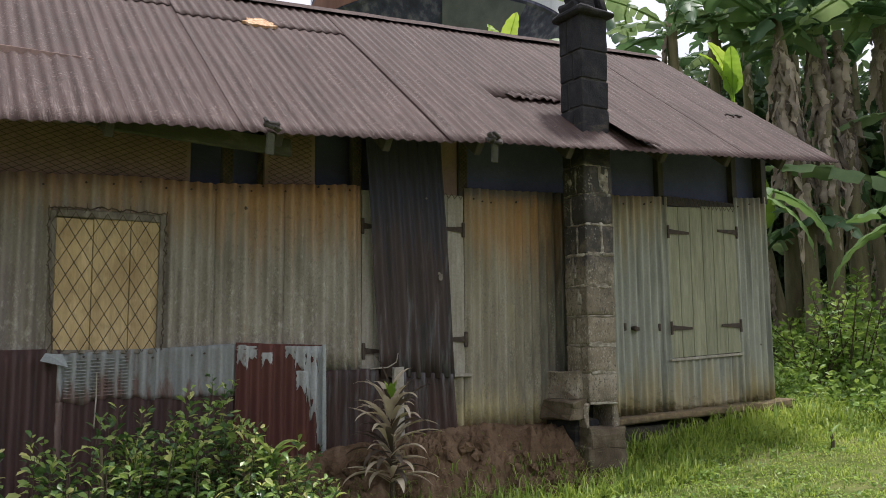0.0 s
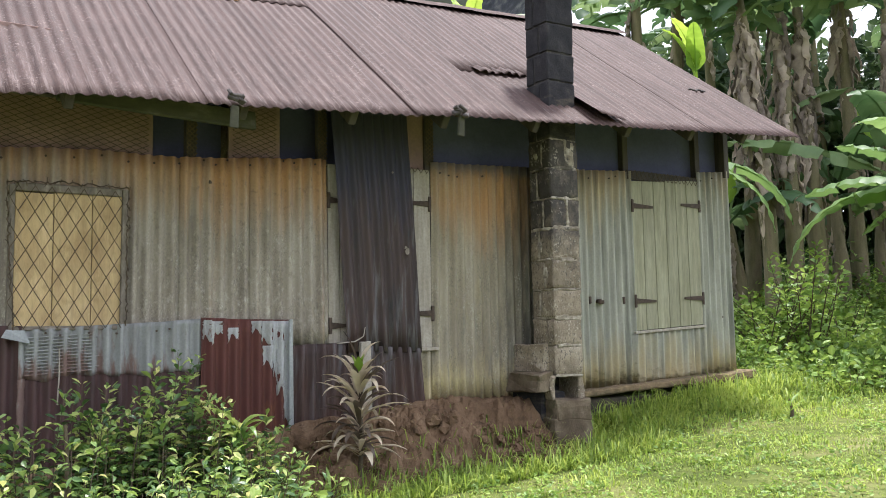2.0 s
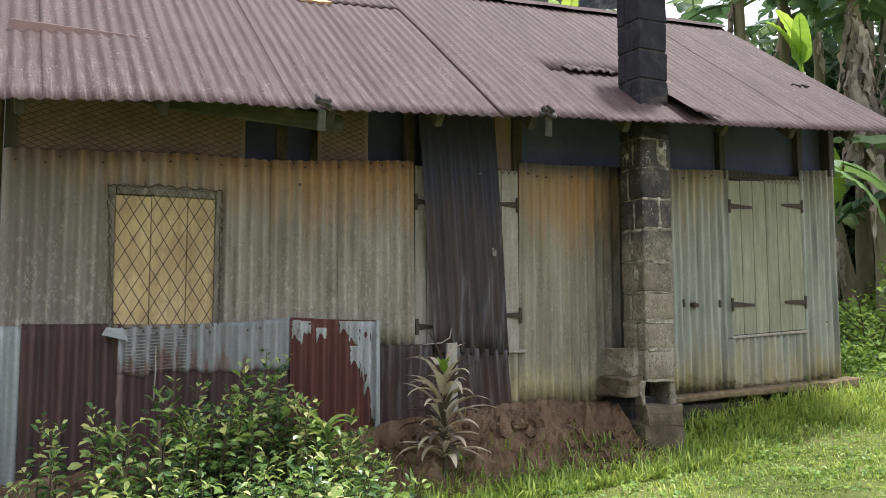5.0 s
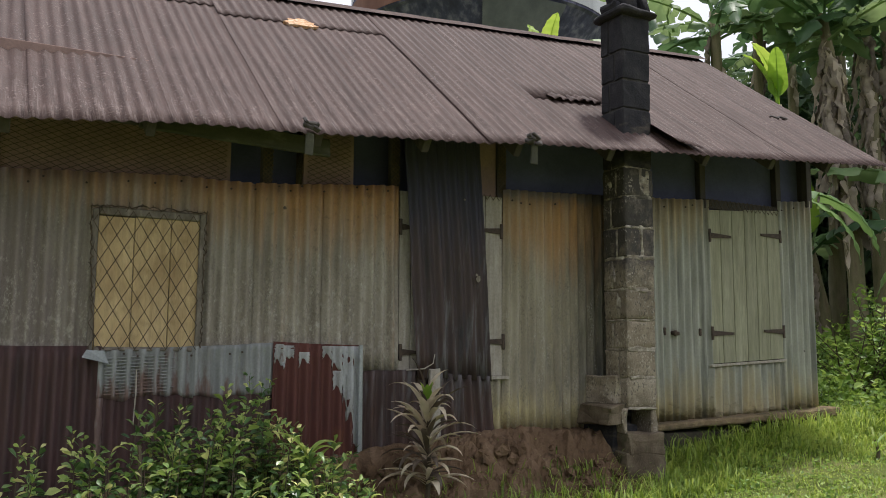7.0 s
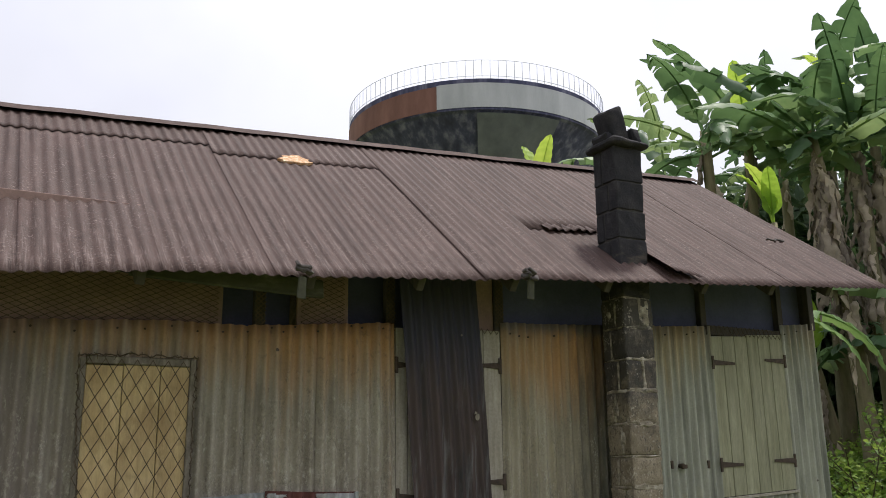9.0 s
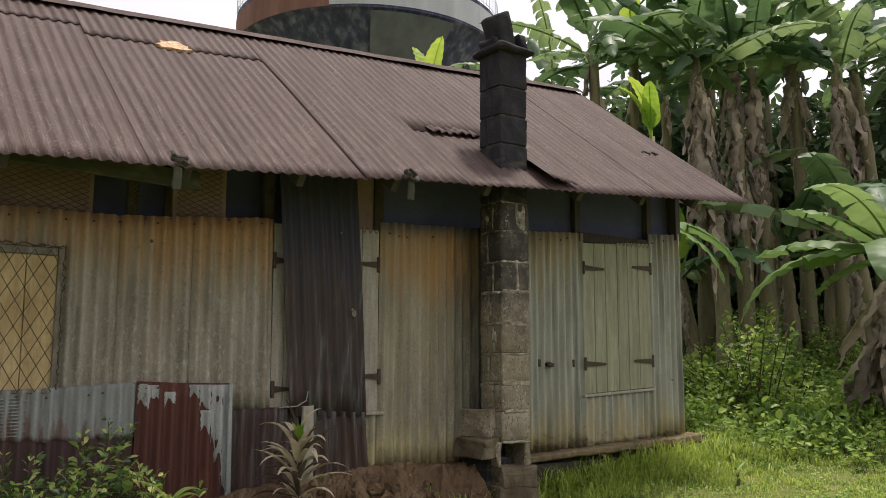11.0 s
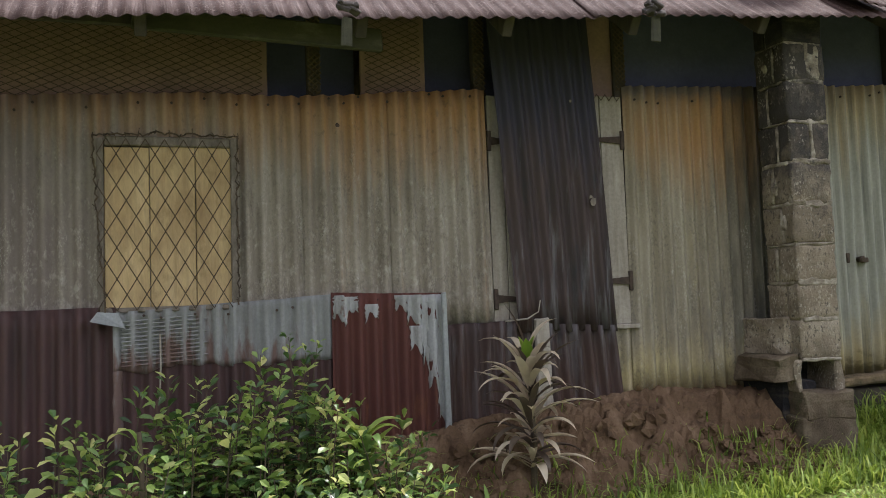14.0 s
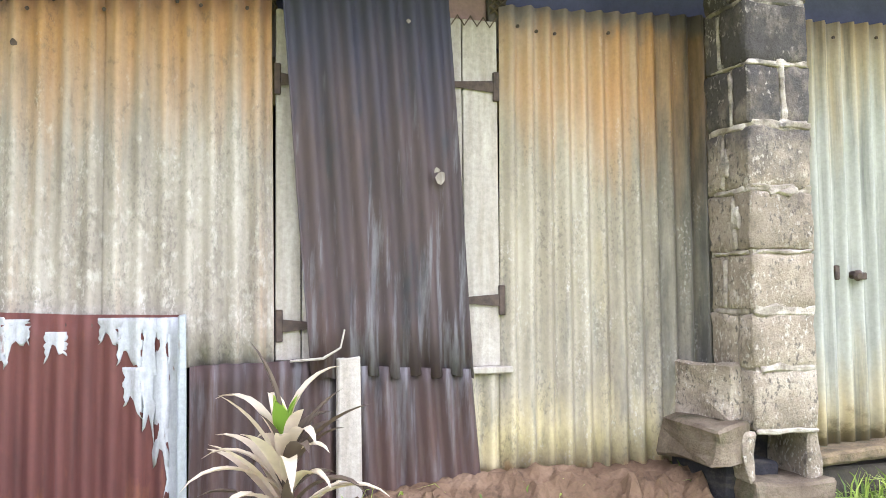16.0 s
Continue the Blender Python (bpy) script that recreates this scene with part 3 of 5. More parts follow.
# ---- house: closed shell behind the cladding ----
WL, WR, WB = -4.36, 2.245, 3.0
bm = bmesh.new(); block(bm, WL, WR, WB, WB + 0.1, -0.3, 2.3)
part("back_wall", bm, m_timber_dark, house)
for xa, xb in ((WL, WL + 0.06), (WR - 0.06, WR)):
    bm = bmesh.new()
    zt = lambda y: eave_z(xa) + (ridge_z(xa) - eave_z(xa)) * (min(y, 2 * RIDGE_Y - y) - EAVE_Y) / (RIDGE_Y - EAVE_Y) - 0.09
    pts = [(0.03, -0.1), (WB, -0.1), (WB, zt(WB)), (RIDGE_Y, zt(RIDGE_Y)), (0.03, zt(0.03))]
    rings = [[bm.verts.new((x, y, z)) for y, z in pts] for x in (xa, xb)]
    bm.faces.new(rings[0]); bm.faces.new(rings[1])
    for i in range(5):
        bm.faces.new((rings[0][i], rings[0][(i + 1) % 5], rings[1][(i + 1) % 5], rings[1][i]))
    part("gable_wall", bm, m_timber_dark, house)

# band under the eaves: posts, boards, panels coloured as the shade in the openings
for x0, x1, y0, y1, z0, z1, mt, nm in (
        (WL, -3.00, 0.05, 0.075, 1.85, 2.62, m_red_board, "eave_board"),
        (-2.52, -2.17, 0.05, 0.075, 1.9, 2.66, m_red_board, "eave_board"),
        (-1.20, -1.05, 0.05, 0.075, 1.95, 2.70, m_red_board, "eave_board"),
        (-3.00, -2.52, 0.20, 0.22, 1.85, 2.62, m_opening_shade, "dark_panel"),
        (-2.17, -1.20, 0.20, 0.22, 1.85, 2.66, m_opening_shade, "dark_panel"),
        (-1.05, WR - 0.06, 0.09, 0.11, 1.95, 2.76, m_opening_shade, "dark_panel"),
        (-2.80, -2.735, 0.03, 0.09, 1.8, 2.62, m_timber_dark, "post"),
        (-1.90, -1.84, 0.03, 0.09, 1.8, 2.66, m_timber_dark, "post"),
        (-1.05, -0.975, 0.03, 0.09, 1.9, 2.70, m_timber_dark, "post"),
        (0.94, 1.00, 0.03, 0.09, 2.05, 2.74, m_timber_dark, "post"),
        (1.84, 1.90, 0.03, 0.09, 2.05, 2.76, m_timber_dark, "post"),
        (WR - 0.07, WR - 0.005, -0.02, 0.03, 2.2, 2.78, m_timber_dark, "post")):
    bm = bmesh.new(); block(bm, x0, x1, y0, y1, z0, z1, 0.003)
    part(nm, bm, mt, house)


def diamond_mesh(name, x0, x1, z0, z1, y, dx, dz, r, parent, label, bulge=0.003):
    """Expanded metal or chain link: two sets of crossing wires clipped to the opening."""
    bm = bmesh.new()
    n = int((x1 - x0 + (z1 - z0) * dx / dz) / dx) + 2
    for sgn in (1, -1):
        for i in range(-n, n + 1):
            xs = x0 + i * dx if sgn > 0 else x0 + i * dx
            t0, t1 = 0.0, (z1 - z0) / dz
            pts = []
            for k in range(0, int(t1 * 2) + 1):
                t = k / 2
                x = xs + sgn * t * dx
                if x0 <= x <= x1:
                    pts.append((x, y + bulge * (1 if (k % 2) == 0 else -1) * sgn + 0.004 * noise.noise((x * 4, t, 0)), z0 + t * dz))
            if len(pts) > 1:
                tube(bm, pts, [r] * len(pts), 4, False)
    return part(name, bm, m_wire, parent, label)


diamond_mesh("expanded_mesh", WL + 0.02, -3.02, 1.86, 2.5, 0.035, 0.075, 0.034, 0.002, house, "rusty expanded metal mesh", 0)
diamond_mesh("expanded_mesh", -2.50, -2.18, 1.9, 2.55, 0.035, 0.075, 0.034, 0.002, house, "rusty expanded metal mesh", 0)
for px, pz in ((-2.80, 1.9), (-1.905, 1.95), (-1.045, 2.03)):
    diamond_mesh("lattice_strip", px, px + 0.066, pz, 2.6, 0.022, 0.033, 0.03, 0.0045, house, "rusty lattice strip on the post", 0)
# sagging mossy fascia board and wall plate
bm = bmesh.new()
block(bm, -0.55, 0.55, -0.016, 0.016, -0.05, 0.055, 0.006, pose(-3.08, -0.44, 2.105, 0, 2.4, 0), 0.008, 3)
part("fascia_board", bm, m_timber_moss, house, "mossy sagging fascia board")
bm = bmesh.new(); block(bm, ROOF_L + 0.1, -3.4, -0.40, -0.37, 2.10, 2.16, 0.006)
part("fascia_board", bm, m_timber_dark, house)
for k, x in enumerate((-4.3, -3.6, -2.66, -1.95, -1.27, -0.5, 0.4, 1.1, 1.75)):
    bm = bmesh.new()
    tilt = math.atan2(ridge_z(x) - eave_z(x), RIDGE_Y - EAVE_Y)
    block(bm, x - 0.025, x + 0.025, 0.08, 2.6, -0.12, -0.02, 0.005, Matrix.Translation((0, EAVE_Y, eave_z(x))) @ Matrix.Rotation(tilt, 4, "X"))
    part("rafter", bm, m_timber_dark, house)
# rafter ends that stick out through the roof edge, with rusty straps
for x, z in ((-2.755, 2.095), (-1.225, 2.212)):
    for i in range(5):
        bm = bmesh.new()
        block(bm, -0.03, 0.03, -0.02, 0.02, -0.02, 0.02, 0.004, pose(x + random.uniform(-0.035, 0.035), EAVE_Y - 0.02, z + random.uniform(0.0, 0.06), *[random.uniform(-50, 50) for _ in range(3)]) @ Matrix.Diagonal((1, 1, 0.5, 1)), 0.006, i)
        part("splinter", bm, m_timber_dark, house, "rotted splinter of a rafter end")
    bm = bmesh.new()
    block(bm, x - 0.022, x + 0.022, EAVE_Y - 0.012, EAVE_Y + 0.0, z - 0.13, z + 0.0, 0.003, None, 0.008, 5)
    part("hanging_strap", bm, m_timber_moss, house, "bent grey metal strap")
bm = bmesh.new()
slit = [roof_place(0, 0, 1)(1.86 + 0.03 * k, 0.36 + 0.008 * math.sin(k * 1.7), 0.010) for k in range(9)]
tube(bm, slit, [0.003, 0.008, 0.011, 0.007, 0.012, 0.009, 0.012, 0.007, 0.003], 5)
part("torn_edge", bm, m_timber_dark, house, "dark torn slit in the roof sheet")
# exposed timber where the roof sheet has rusted through
bm = bmesh.new()
pl = roof_place(0, 0, 1)
ring = []
for k in range(16):
    a = k / 16 * 2 * math.pi
    r = 1 + 0.55 * noise.noise((math.cos(a) * 2.5, math.sin(a) * 2.5, 5))
    ring.append(bm.verts.new(pl(-2.26 + 0.12 * r * math.cos(a), 0.745 + 0.040 * r * math.sin(a) * (1 if math.sin(a) > 0 else 0.5), 0.020)))
top = bm.faces.new(ring)
ext = bmesh.ops.extrude_face_region(bm, geom=[top])
for v in ext["geom"]:
    if isinstance(v, bmesh.types.BMVert):
        v.co += Vector((0, 0.012, -0.018))
m_raw = surface("orange_raw_timber", [(0.35, (0.36, 0.17, 0.07)), (0.5, (0.56, 0.34, 0.18)), (0.65, (0.74, 0.60, 0.44))], (9, 9, 9), 4, 0.85, bump=0.6)
part("exposed_timber", bm, m_raw, house, "patch of pale orange timber in a rusted hole")

# ---- house: cladding ----
SHEETS = []


def W(material, x0, x1, zb, zt, *more, **k):
    ob = wall_sheet(material, x0, x1, zb, zt, *more, parent=house, **k)
    SHEETS.append((x0, x1, max(zt), ob))
    return ob


def sheet_under(x, z):
    """The cladding sheet whose upper edge lies just over this place."""
    near = [(top - z, ob) for a, q, top, ob in SHEETS if a <= x <= q and top > z - 0.02]
    return min(near, key=lambda p: p[0])[1] if near else house


W(m_zinc_left, WL, -3.30, (0.70, 0.72), (1.862, 1.918), 0.004, seed=1)
W(m_zinc_left, -3.34, -2.81, (0.70, 0.72), (1.918, 1.917), 0.002, seed=1)
W(m_zinc_left, -2.845, -2.36, (0.72, 0.74), (1.920, 1.955), -0.005, seed=1)
W(m_zinc_left, -2.395, -1.848, (0.74, 0.748), (1.955, 1.998), -0.011, seed=1, lean=(0, -0.012))
W(m_zinc_mid, -1.55, -1.005, (0.33, 0.33), (0.70, 0.71), 0.002, seed=10)
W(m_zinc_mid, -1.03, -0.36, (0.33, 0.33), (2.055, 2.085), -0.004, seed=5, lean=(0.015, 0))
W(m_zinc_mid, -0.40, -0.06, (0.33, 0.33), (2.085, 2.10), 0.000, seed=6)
W(m_zinc_right, -0.10, 0.45, (0.33, 0.34), (2.10, 2.125), -0.010, seed=19)
W(m_zinc_right, 0.41, 0.985, (0.33, 0.37), (2.125, 2.16), 0.000, seed=7)
W(m_zinc_right, 0.95, 1.83, (0.36, 0.42), (0.785, 0.835), -0.002, seed=8)
W(m_zinc_right, 1.805, WR, (0.41, 0.445), (2.22, 2.26), -0.008, seed=9)
# patches along the foot of the wall
W(m_pale_zinc, WL - 0.01, -4.20, (-0.05, -0.05), (0.87, 0.87), -0.030, seed=11, label="pale zinc strip")
W(m_maroon, -4.235, -3.72, (-0.05, -0.05), (0.885, 0.885), -0.036, seed=12, label="dark maroon painted sheet")
W(m_maroon, -3.735, -3.19, (-0.05, -0.05), (0.862, 0.895), -0.042, seed=13, label="maroon sheet, pale above and rusted below")
W(m_maroon, -3.215, -2.70, (-0.02, -0.02), (0.893, 0.922), -0.045, seed=13, label="maroon sheet, pale above and rusted below")
W(m_pale_patch, -3.735, -3.20, (0.595, 0.605), (0.864, 0.896), -0.046, seed=13, label="pale worn coating with a ragged lower edge", name="worn_coating", ragged=0.03, fray=7)
W(m_pale_patch, -3.205, -2.71, (0.605, 0.600), (0.894, 0.923), -0.049, seed=13, label="pale worn coating with a ragged lower edge", name="worn_coating", ragged=0.022, fray=6)
W(m_pale_patch, -3.735, -3.695, (0.22, 0.24), (0.62, 0.62), -0.046, seed=13, name="worn_coating", ragged=0.05, sides=0.008)
W(m_flaked, -2.73, -2.14, (0.05, 0.1), (0.928, 0.912), -0.060, seed=15, label="red rusted sheet with flaking pale paint")
for xa, xb, za, zb, zt, rag in ((-2.722, -2.655, 0.82, 0.77, 0.913, 0.045), (-2.665, -2.595, 0.79, 0.84, 0.905, 0.06), (-2.555, -2.49, 0.80, 0.795, 0.865, 0.06), (-2.40, -2.335, 0.85, 0.81, 0.906, 0.05), (-2.345, -2.265, 0.79, 0.74, 0.906, 0.06), (-2.325, -2.262, 0.66, 0.58, 0.75, 0.06), (-2.272, -2.225, 0.60, 0.50, 0.905, 0.09), (-2.235, -2.185, 0.48, 0.42, 0.905, 0.09), (-2.195, -2.142, 0.30, 0.22, 0.905, 0.06)):
    W(m_paint_flake, xa, xb, (za, zb), (zt, zt), -0.0635, seed=15, name="paint_flake", ragged=rag, fray=22, sides=0.016)
W(m_dark_sheet, -2.125, -1.56, (0.08, 0.12), (0.748, 0.768), -0.040, seed=16, label="dark brown sheet")
W(m_dark_sheet, -1.585, -1.118, (0.15, 0.2), (0.735, 0.715), -0.060, seed=17, label="dark brown sheet", ragged=0.01, lean=(-0.035, -0.045))
W(m_dark_sheet, -1.735, -1.157, (0.70, 0.69), (2.54, 2.56), -0.074, seed=18, label="tall leaning dark sheet", lean=(-0.145, -0.115), wobble=0.020, ragged=0.03, amp=0.012)
# bent corner of the patch, ribbed strip, posts
bm = bmesh.new()
vs = [bm.verts.new(c) for c in ((-3.80, -0.060, 0.868), (-3.71, -0.062, 0.862), (-3.68, -0.075, 0.79), (-3.83, -0.11, 0.825))]
f = bm.faces.new(vs); e = bmesh.ops.extrude_face_region(bm, geom=[f])
for v in e["geom"]:
    if isinstance(v, bmesh.types.BMVert):
        v.co.y -= 0.003
part("bent_corner", bm, m_pale_zinc, house)
for k in range(12):
    z = 0.612 + k * 0.0185
    bm = bmesh.new(); block(bm, -3.70, -3.33 + 0.02 * math.sin(k * 2), -0.058, -0.050, 0, 0.008, 0.003)
    for v in bm.verts:
        v.co.z += z + 0.06 * (v.co.x + 3.7)
    part("rib", bm, m_pale_patch, house)
for x0, x1, y0, y1, z0, z1, mt in ((-2.160, -2.132, -0.088, -0.076, 0.10, 0.915, m_pale_zinc), (-1.645, -1.565, -0.086, -0.062, 0.15, 0.765, m_timber_pale)):
    bm = bmesh.new(); block(bm, x0, x1, y0, y1, z0, z1, 0.004, None, 0.006, 3)
    part("upright_batten", bm, mt, house, "pale weathered upright batten")
# cement slab below the right part
bm = bmesh.new(); block(bm, 0.06, 2.33, -0.15, 0.05, 0.288, 0.338, 0.012, None, 0.006, 4)
bmesh.ops.subdivide_edges(bm, edges=[e for e in bm.edges if e.calc_length() > 1], cuts=40, use_grid_fill=True)
for v in bm.verts:
    v.co.z += 0.1 * (v.co.x - 0.1) / 2.2 - 0.018 * max(0, v.co.x - 1.2) * (v.co.z < 0.30)
    v.co += Vector((0, 0.014, 0.008)) * noise.noise(v.co * 7) + Vector((0, 0.006, 0.004)) * noise.noise(v.co * 21)
part("cement_slab", bm, m_cement, house, "stained cement floor slab")
# added filler under the slab, painted as dark as the shadowed gap
bm = bmesh.new(); block(bm, 0.06, 2.29, -0.085, 0.05, -0.05, 0.275, 0.01, None, 0.008, 6)
part("footing", bm, m_footing, house, "footing under the slab, coloured dark as the shadowed gap")


# ---- boards, shutters and hinges ----
def strap_hinge(parent, x, z, length, y, flip=1):
    bm = bmesh.new()
    block(bm, x - 0.012, x + 0.012, y - 0.012, y, z - 0.055, z + 0.055, 0.003)
    vs = [(x + flip * 0.012, z - 0.022), (x + flip * length, z - 0.010), (x + flip * length, z + 0.010), (x + flip * 0.012, z + 0.022)]
    lo = [bm.verts.new((a, y - 0.010, b)) for a, b in vs]; hi = [bm.verts.new((a, y - 0.004, b)) for a, b in vs]
    bm.faces.new(lo); bm.faces.new(hi[::-1])
    for i in range(4):
        bm.faces.new((lo[i], hi[i], hi[(i + 1) % 4], lo[(i + 1) % 4]))
    return part("hinge", bm, m_iron, parent, "rusty iron strap hinge")


def boarded(name, label, xs, z0, z1, y, mt, slope=0.0, gap=0.004):
    ob = thing(name, label, "shutter")
    for a, b in zip(xs, xs[1:]):
        bm = bmesh.new()
        block(bm, a + gap / 2, b - gap / 2, y, y + 0.022, z0, z1, 0.003)
        for v in bm.verts:
            v.co.z += slope * (v.co.x - xs[0])
        part("board", bm, mt, ob)
    return ob


left_leaf = boarded("window_shutter", "faded grey boarded shutter with iron hinges beside the dark sheet", [-1.845, -1.755, -1.63], 0.755, 1.97, 0.005, m_timber_pale)
strap_hinge(left_leaf, -1.84, 1.72, 0.09, 0.003); strap_hinge(left_leaf, -1.832, 0.873, 0.12, 0.003)
mid_leaf = boarded("window_shutter", "faded grey boarded shutter with iron hinges and sill", [-1.30, -1.165, -1.025], 0.715, 1.995, 0.005, m_timber_pale)
strap_hinge(mid_leaf, -1.035, 1.745, 0.17, 0.003, -1); strap_hinge(mid_leaf, -1.022, 0.955, 0.17, 0.003, -1)
bm = bmesh.new(); block(bm, -1.20, -0.99, -0.03, 0.02, 0.69, 0.715, 0.004)
part("sill", bm, m_timber_pale, mid_leaf)

XS = [0.975, 1.11, 1.245, 1.39, 1.52, 1.655, 1.81]
for lo, hi, flip in ((0, 3, 1), (3, 6, -1)):
    leaf = boarded("window_shutter", "closed greenish-grey plank shutter with long iron hinges", XS[lo:hi + 1], 0.805 + 0.024 * (lo > 0), 2.075 + 0.035 * (lo > 0), -0.012, m_plank, 0.06)
    hx = XS[0] + 0.008 if flip > 0 else XS[-1] + 0.004
    for z in (1.862, 1.055) if flip > 0 else (1.908, 1.085):
        strap_hinge(leaf, hx, z, 0.24, -0.014, flip)
bm = bmesh.new(); block(bm, 0.96, 1.83, -0.028, 0.0, -0.012, 0.010, 0.003)
for v in bm.verts:
    v.co.z += 0.792 + 0.057 * (v.co.x - 0.97)
part("sill_strip", bm, m_timber_pale, house)
bm = bmesh.new(); block(bm, 0.96, 1.84, 0.0, 0.03, 2.09, 2.17, 0.004)
part("lintel", bm, m_timber_dark, house)
# door knob and keeper on the right sheet
latch = thing("door_latch", "black iron knob and keeper on the metal wall", "latch")
bm = bmesh.new()
tube(bm, [(0.562, 0.0, 1.05), (0.562, -0.02, 1.05), (0.562, -0.04, 1.047), (0.562, -0.05, 1.045)], [0.016, 0.018, 0.024, 0.014], 10)
part("knob", bm, m_iron, latch)
bm = bmesh.new(); block(bm, 0.575, 0.62, -0.03, -0.014, 1.03, 1.06, 0.004)
part("catch", bm, m_iron, latch)
for x in (0.47, 0.845):
    bm = bmesh.new(); block(bm, x - 0.012, x + 0.012, -0.028, -0.012, 1.03, 1.09, 0.004, None, 0.004, 2)
    part("keeper", bm, m_iron, latch)

# ---- barred window ----
window = thing("window_1", "boarded window with yellow planks behind rusty diamond wire mesh", "window", kind="structure")
for a, b in ((-3.768, -3.570), (-3.566, -3.362), (-3.358, -3.195)):
    bm = bmesh.new(); block(bm, a, b, -0.028, -0.010, 0.875 + 0.03 * (b + 3.57), 1.635 + 0.03 * (b + 3.57), 0.003)
    part("board", bm, m_ply, window)
for x0, x1, z0, z1 in ((-3.80, -3.768, 0.862, 1.675), (-3.197, -3.165, 0.88, 1.69), (-3.768, -3.197, 1.64, 1.685), (-3.768, -3.197, 0.862, 0.885)):
    bm = bmesh.new(); block(bm, x0, x1, -0.045, -0.005, z0, z1, 0.005, None, 0.004, int(x0 * 10))
    part("frame", bm, m_frame, window)
diamond_mesh("wire_mesh", -3.80, -3.165, 0.872, 1.685, -0.062, 0.086, 0.145, 0.0023, window, "rusty diamond wire mesh")
bm = bmesh.new()
for pts in ([(-3.815, 1.682), (-3.5, 1.697), (-3.16, 1.692)], [(-3.815, 1.682), (-3.80, 1.3), (-3.762, 0.865)], [(-3.165, 1.695), (-3.172, 1.3), (-3.168, 0.885)]):
    path = []
    for k in range(41):
        t = k / 40 * 2
        i = min(1, int(t)); f = t - i
        x, z = pts[i][0] + (pts[i + 1][0] - pts[i][0]) * f, pts[i][1] + (pts[i + 1][1] - pts[i][1]) * f
        path.append((x + 0.016 * noise.noise((k * 0.7, pts[0][0], 1)), -0.062 + 0.012 * noise.noise((k * 0.9, 3, z)), z + 0.016 * noise.noise((k * 0.8, 7, x))))
    tube(bm, path, [0.004] * len(path), 5)
    for k in range(0, 41, 3):
        x, y, z = path[k]
        q = [0.03 * noise.noise((k * 1.3, s, x)) for s in range(4)]
        tube(bm, [(x + q[0], y, z + q[1] - 0.01), (x + 0.004, y - 0.01, z), (x + q[2], y, z + q[3] + 0.012)], [0.0026] * 3, 4)
part("twisted_wire", bm, m_wire, window, "twisted rusty binding wire")

# ---- chimney ----
chimney = thing("chimney", "tall sooty concrete block chimney standing against the house wall", "chimney")
CX0, CX1, CY0, CY1 = -0.262, 0.0, -0.444, -0.19
BASE = 0.488
JOINTS = [BASE, 0.706, 0.906, 1.114, 1.335, 1.562, 1.786, 2.012, 2.23, 2.45, 2.67, 2.89, 3.11, 3.385]
bm = bmesh.new(); block(bm, CX0 + 0.010, CX1 - 0.010, CY0 + 0.010, CY1 - 0.004, BASE + 0.02, 3.40)
part("mortar_core", bm, m_mortar, chimney, "pale mortar between the blocks")


def rough_slab(name, x0, x1, y0, y1, z0, z1, mt, seed, rough, cuts, smooth=True, label=""):
    """Block with knocked edges and an uneven face."""
    bm = bmesh.new(); block(bm, x0, x1, y0, y1, z0, z1, min(0.007, (z1 - z0) * 0.3), None, 0.004, seed)
    bmesh.ops.subdivide_edges(bm, edges=bm.edges, cuts=cuts, use_grid_fill=True)
    for v in bm.verts:
        v.co += rough * noise.noise_vector(v.co * 22 + Vector((seed, 0, 0))) + 0.4 * rough * noise.noise_vector(v.co * 60)
    return part(name, bm, mt, chimney, label, smooth)


for k, (z, top) in enumerate(zip(JOINTS, JOINTS[1:])):
    mt = m_block if z < 2.2 else m_soot
    split = (CY0 + 0.16, CY0 + 0.10)[k % 2]
    upright = CX0 + (0.15 if k in (5, 7) else 0)
    faces = [(CX0, CX1, CY0, split - 0.006)] if upright == CX0 else [(CX0, upright - 0.008, CY0, split - 0.006), (upright + 0.008, CX1, CY0, split - 0.006)]
    for i, (a, b, c, d) in enumerate(faces + [(CX0, CX1, split + 0.006, CY1)]):
        rough_slab("concrete_block", a, b, c, d, z + 0.006, top - 0.006, mt, k * 7 + i, 0.009 if z < 2.2 else 0.005, 4, z < 2.2)
    if z > 2.2:
        continue
    # mortar squeezed out of the joints, front and side
    h = 0.012 + 0.009 * (k * 7 % 3)
    rough_slab("mortar_joint", CX0 + 0.02 * (k % 2), CX1 - 0.004, CY0 - 0.001, CY0 + 0.02, z - h * 0.6, z + h * 0.8, m_mortar, 60 + k, 0.009, 5)
    if 0.8 < z:
        rough_slab("mortar_joint", CX0 - 0.002, CX0 + 0.02, CY0 + 0.03, CY1 - 0.03, z - h * 0.4, z + h * 0.5, m_mortar, 80 + k, 0.007, 4)
        rough_slab("mortar_joint", CX0 - 0.005, CX0 + 0.02, split - 0.010, split + 0.012, z + 0.01, top - 0.02, m_mortar, 120 + k, 0.007, 4)
    if upright != CX0:
        rough_slab("mortar_joint", upright - 0.012, upright + 0.011, CY0 - 0.004, CY0 + 0.02, z, top, m_mortar, 100 + k, 0.008, 4)
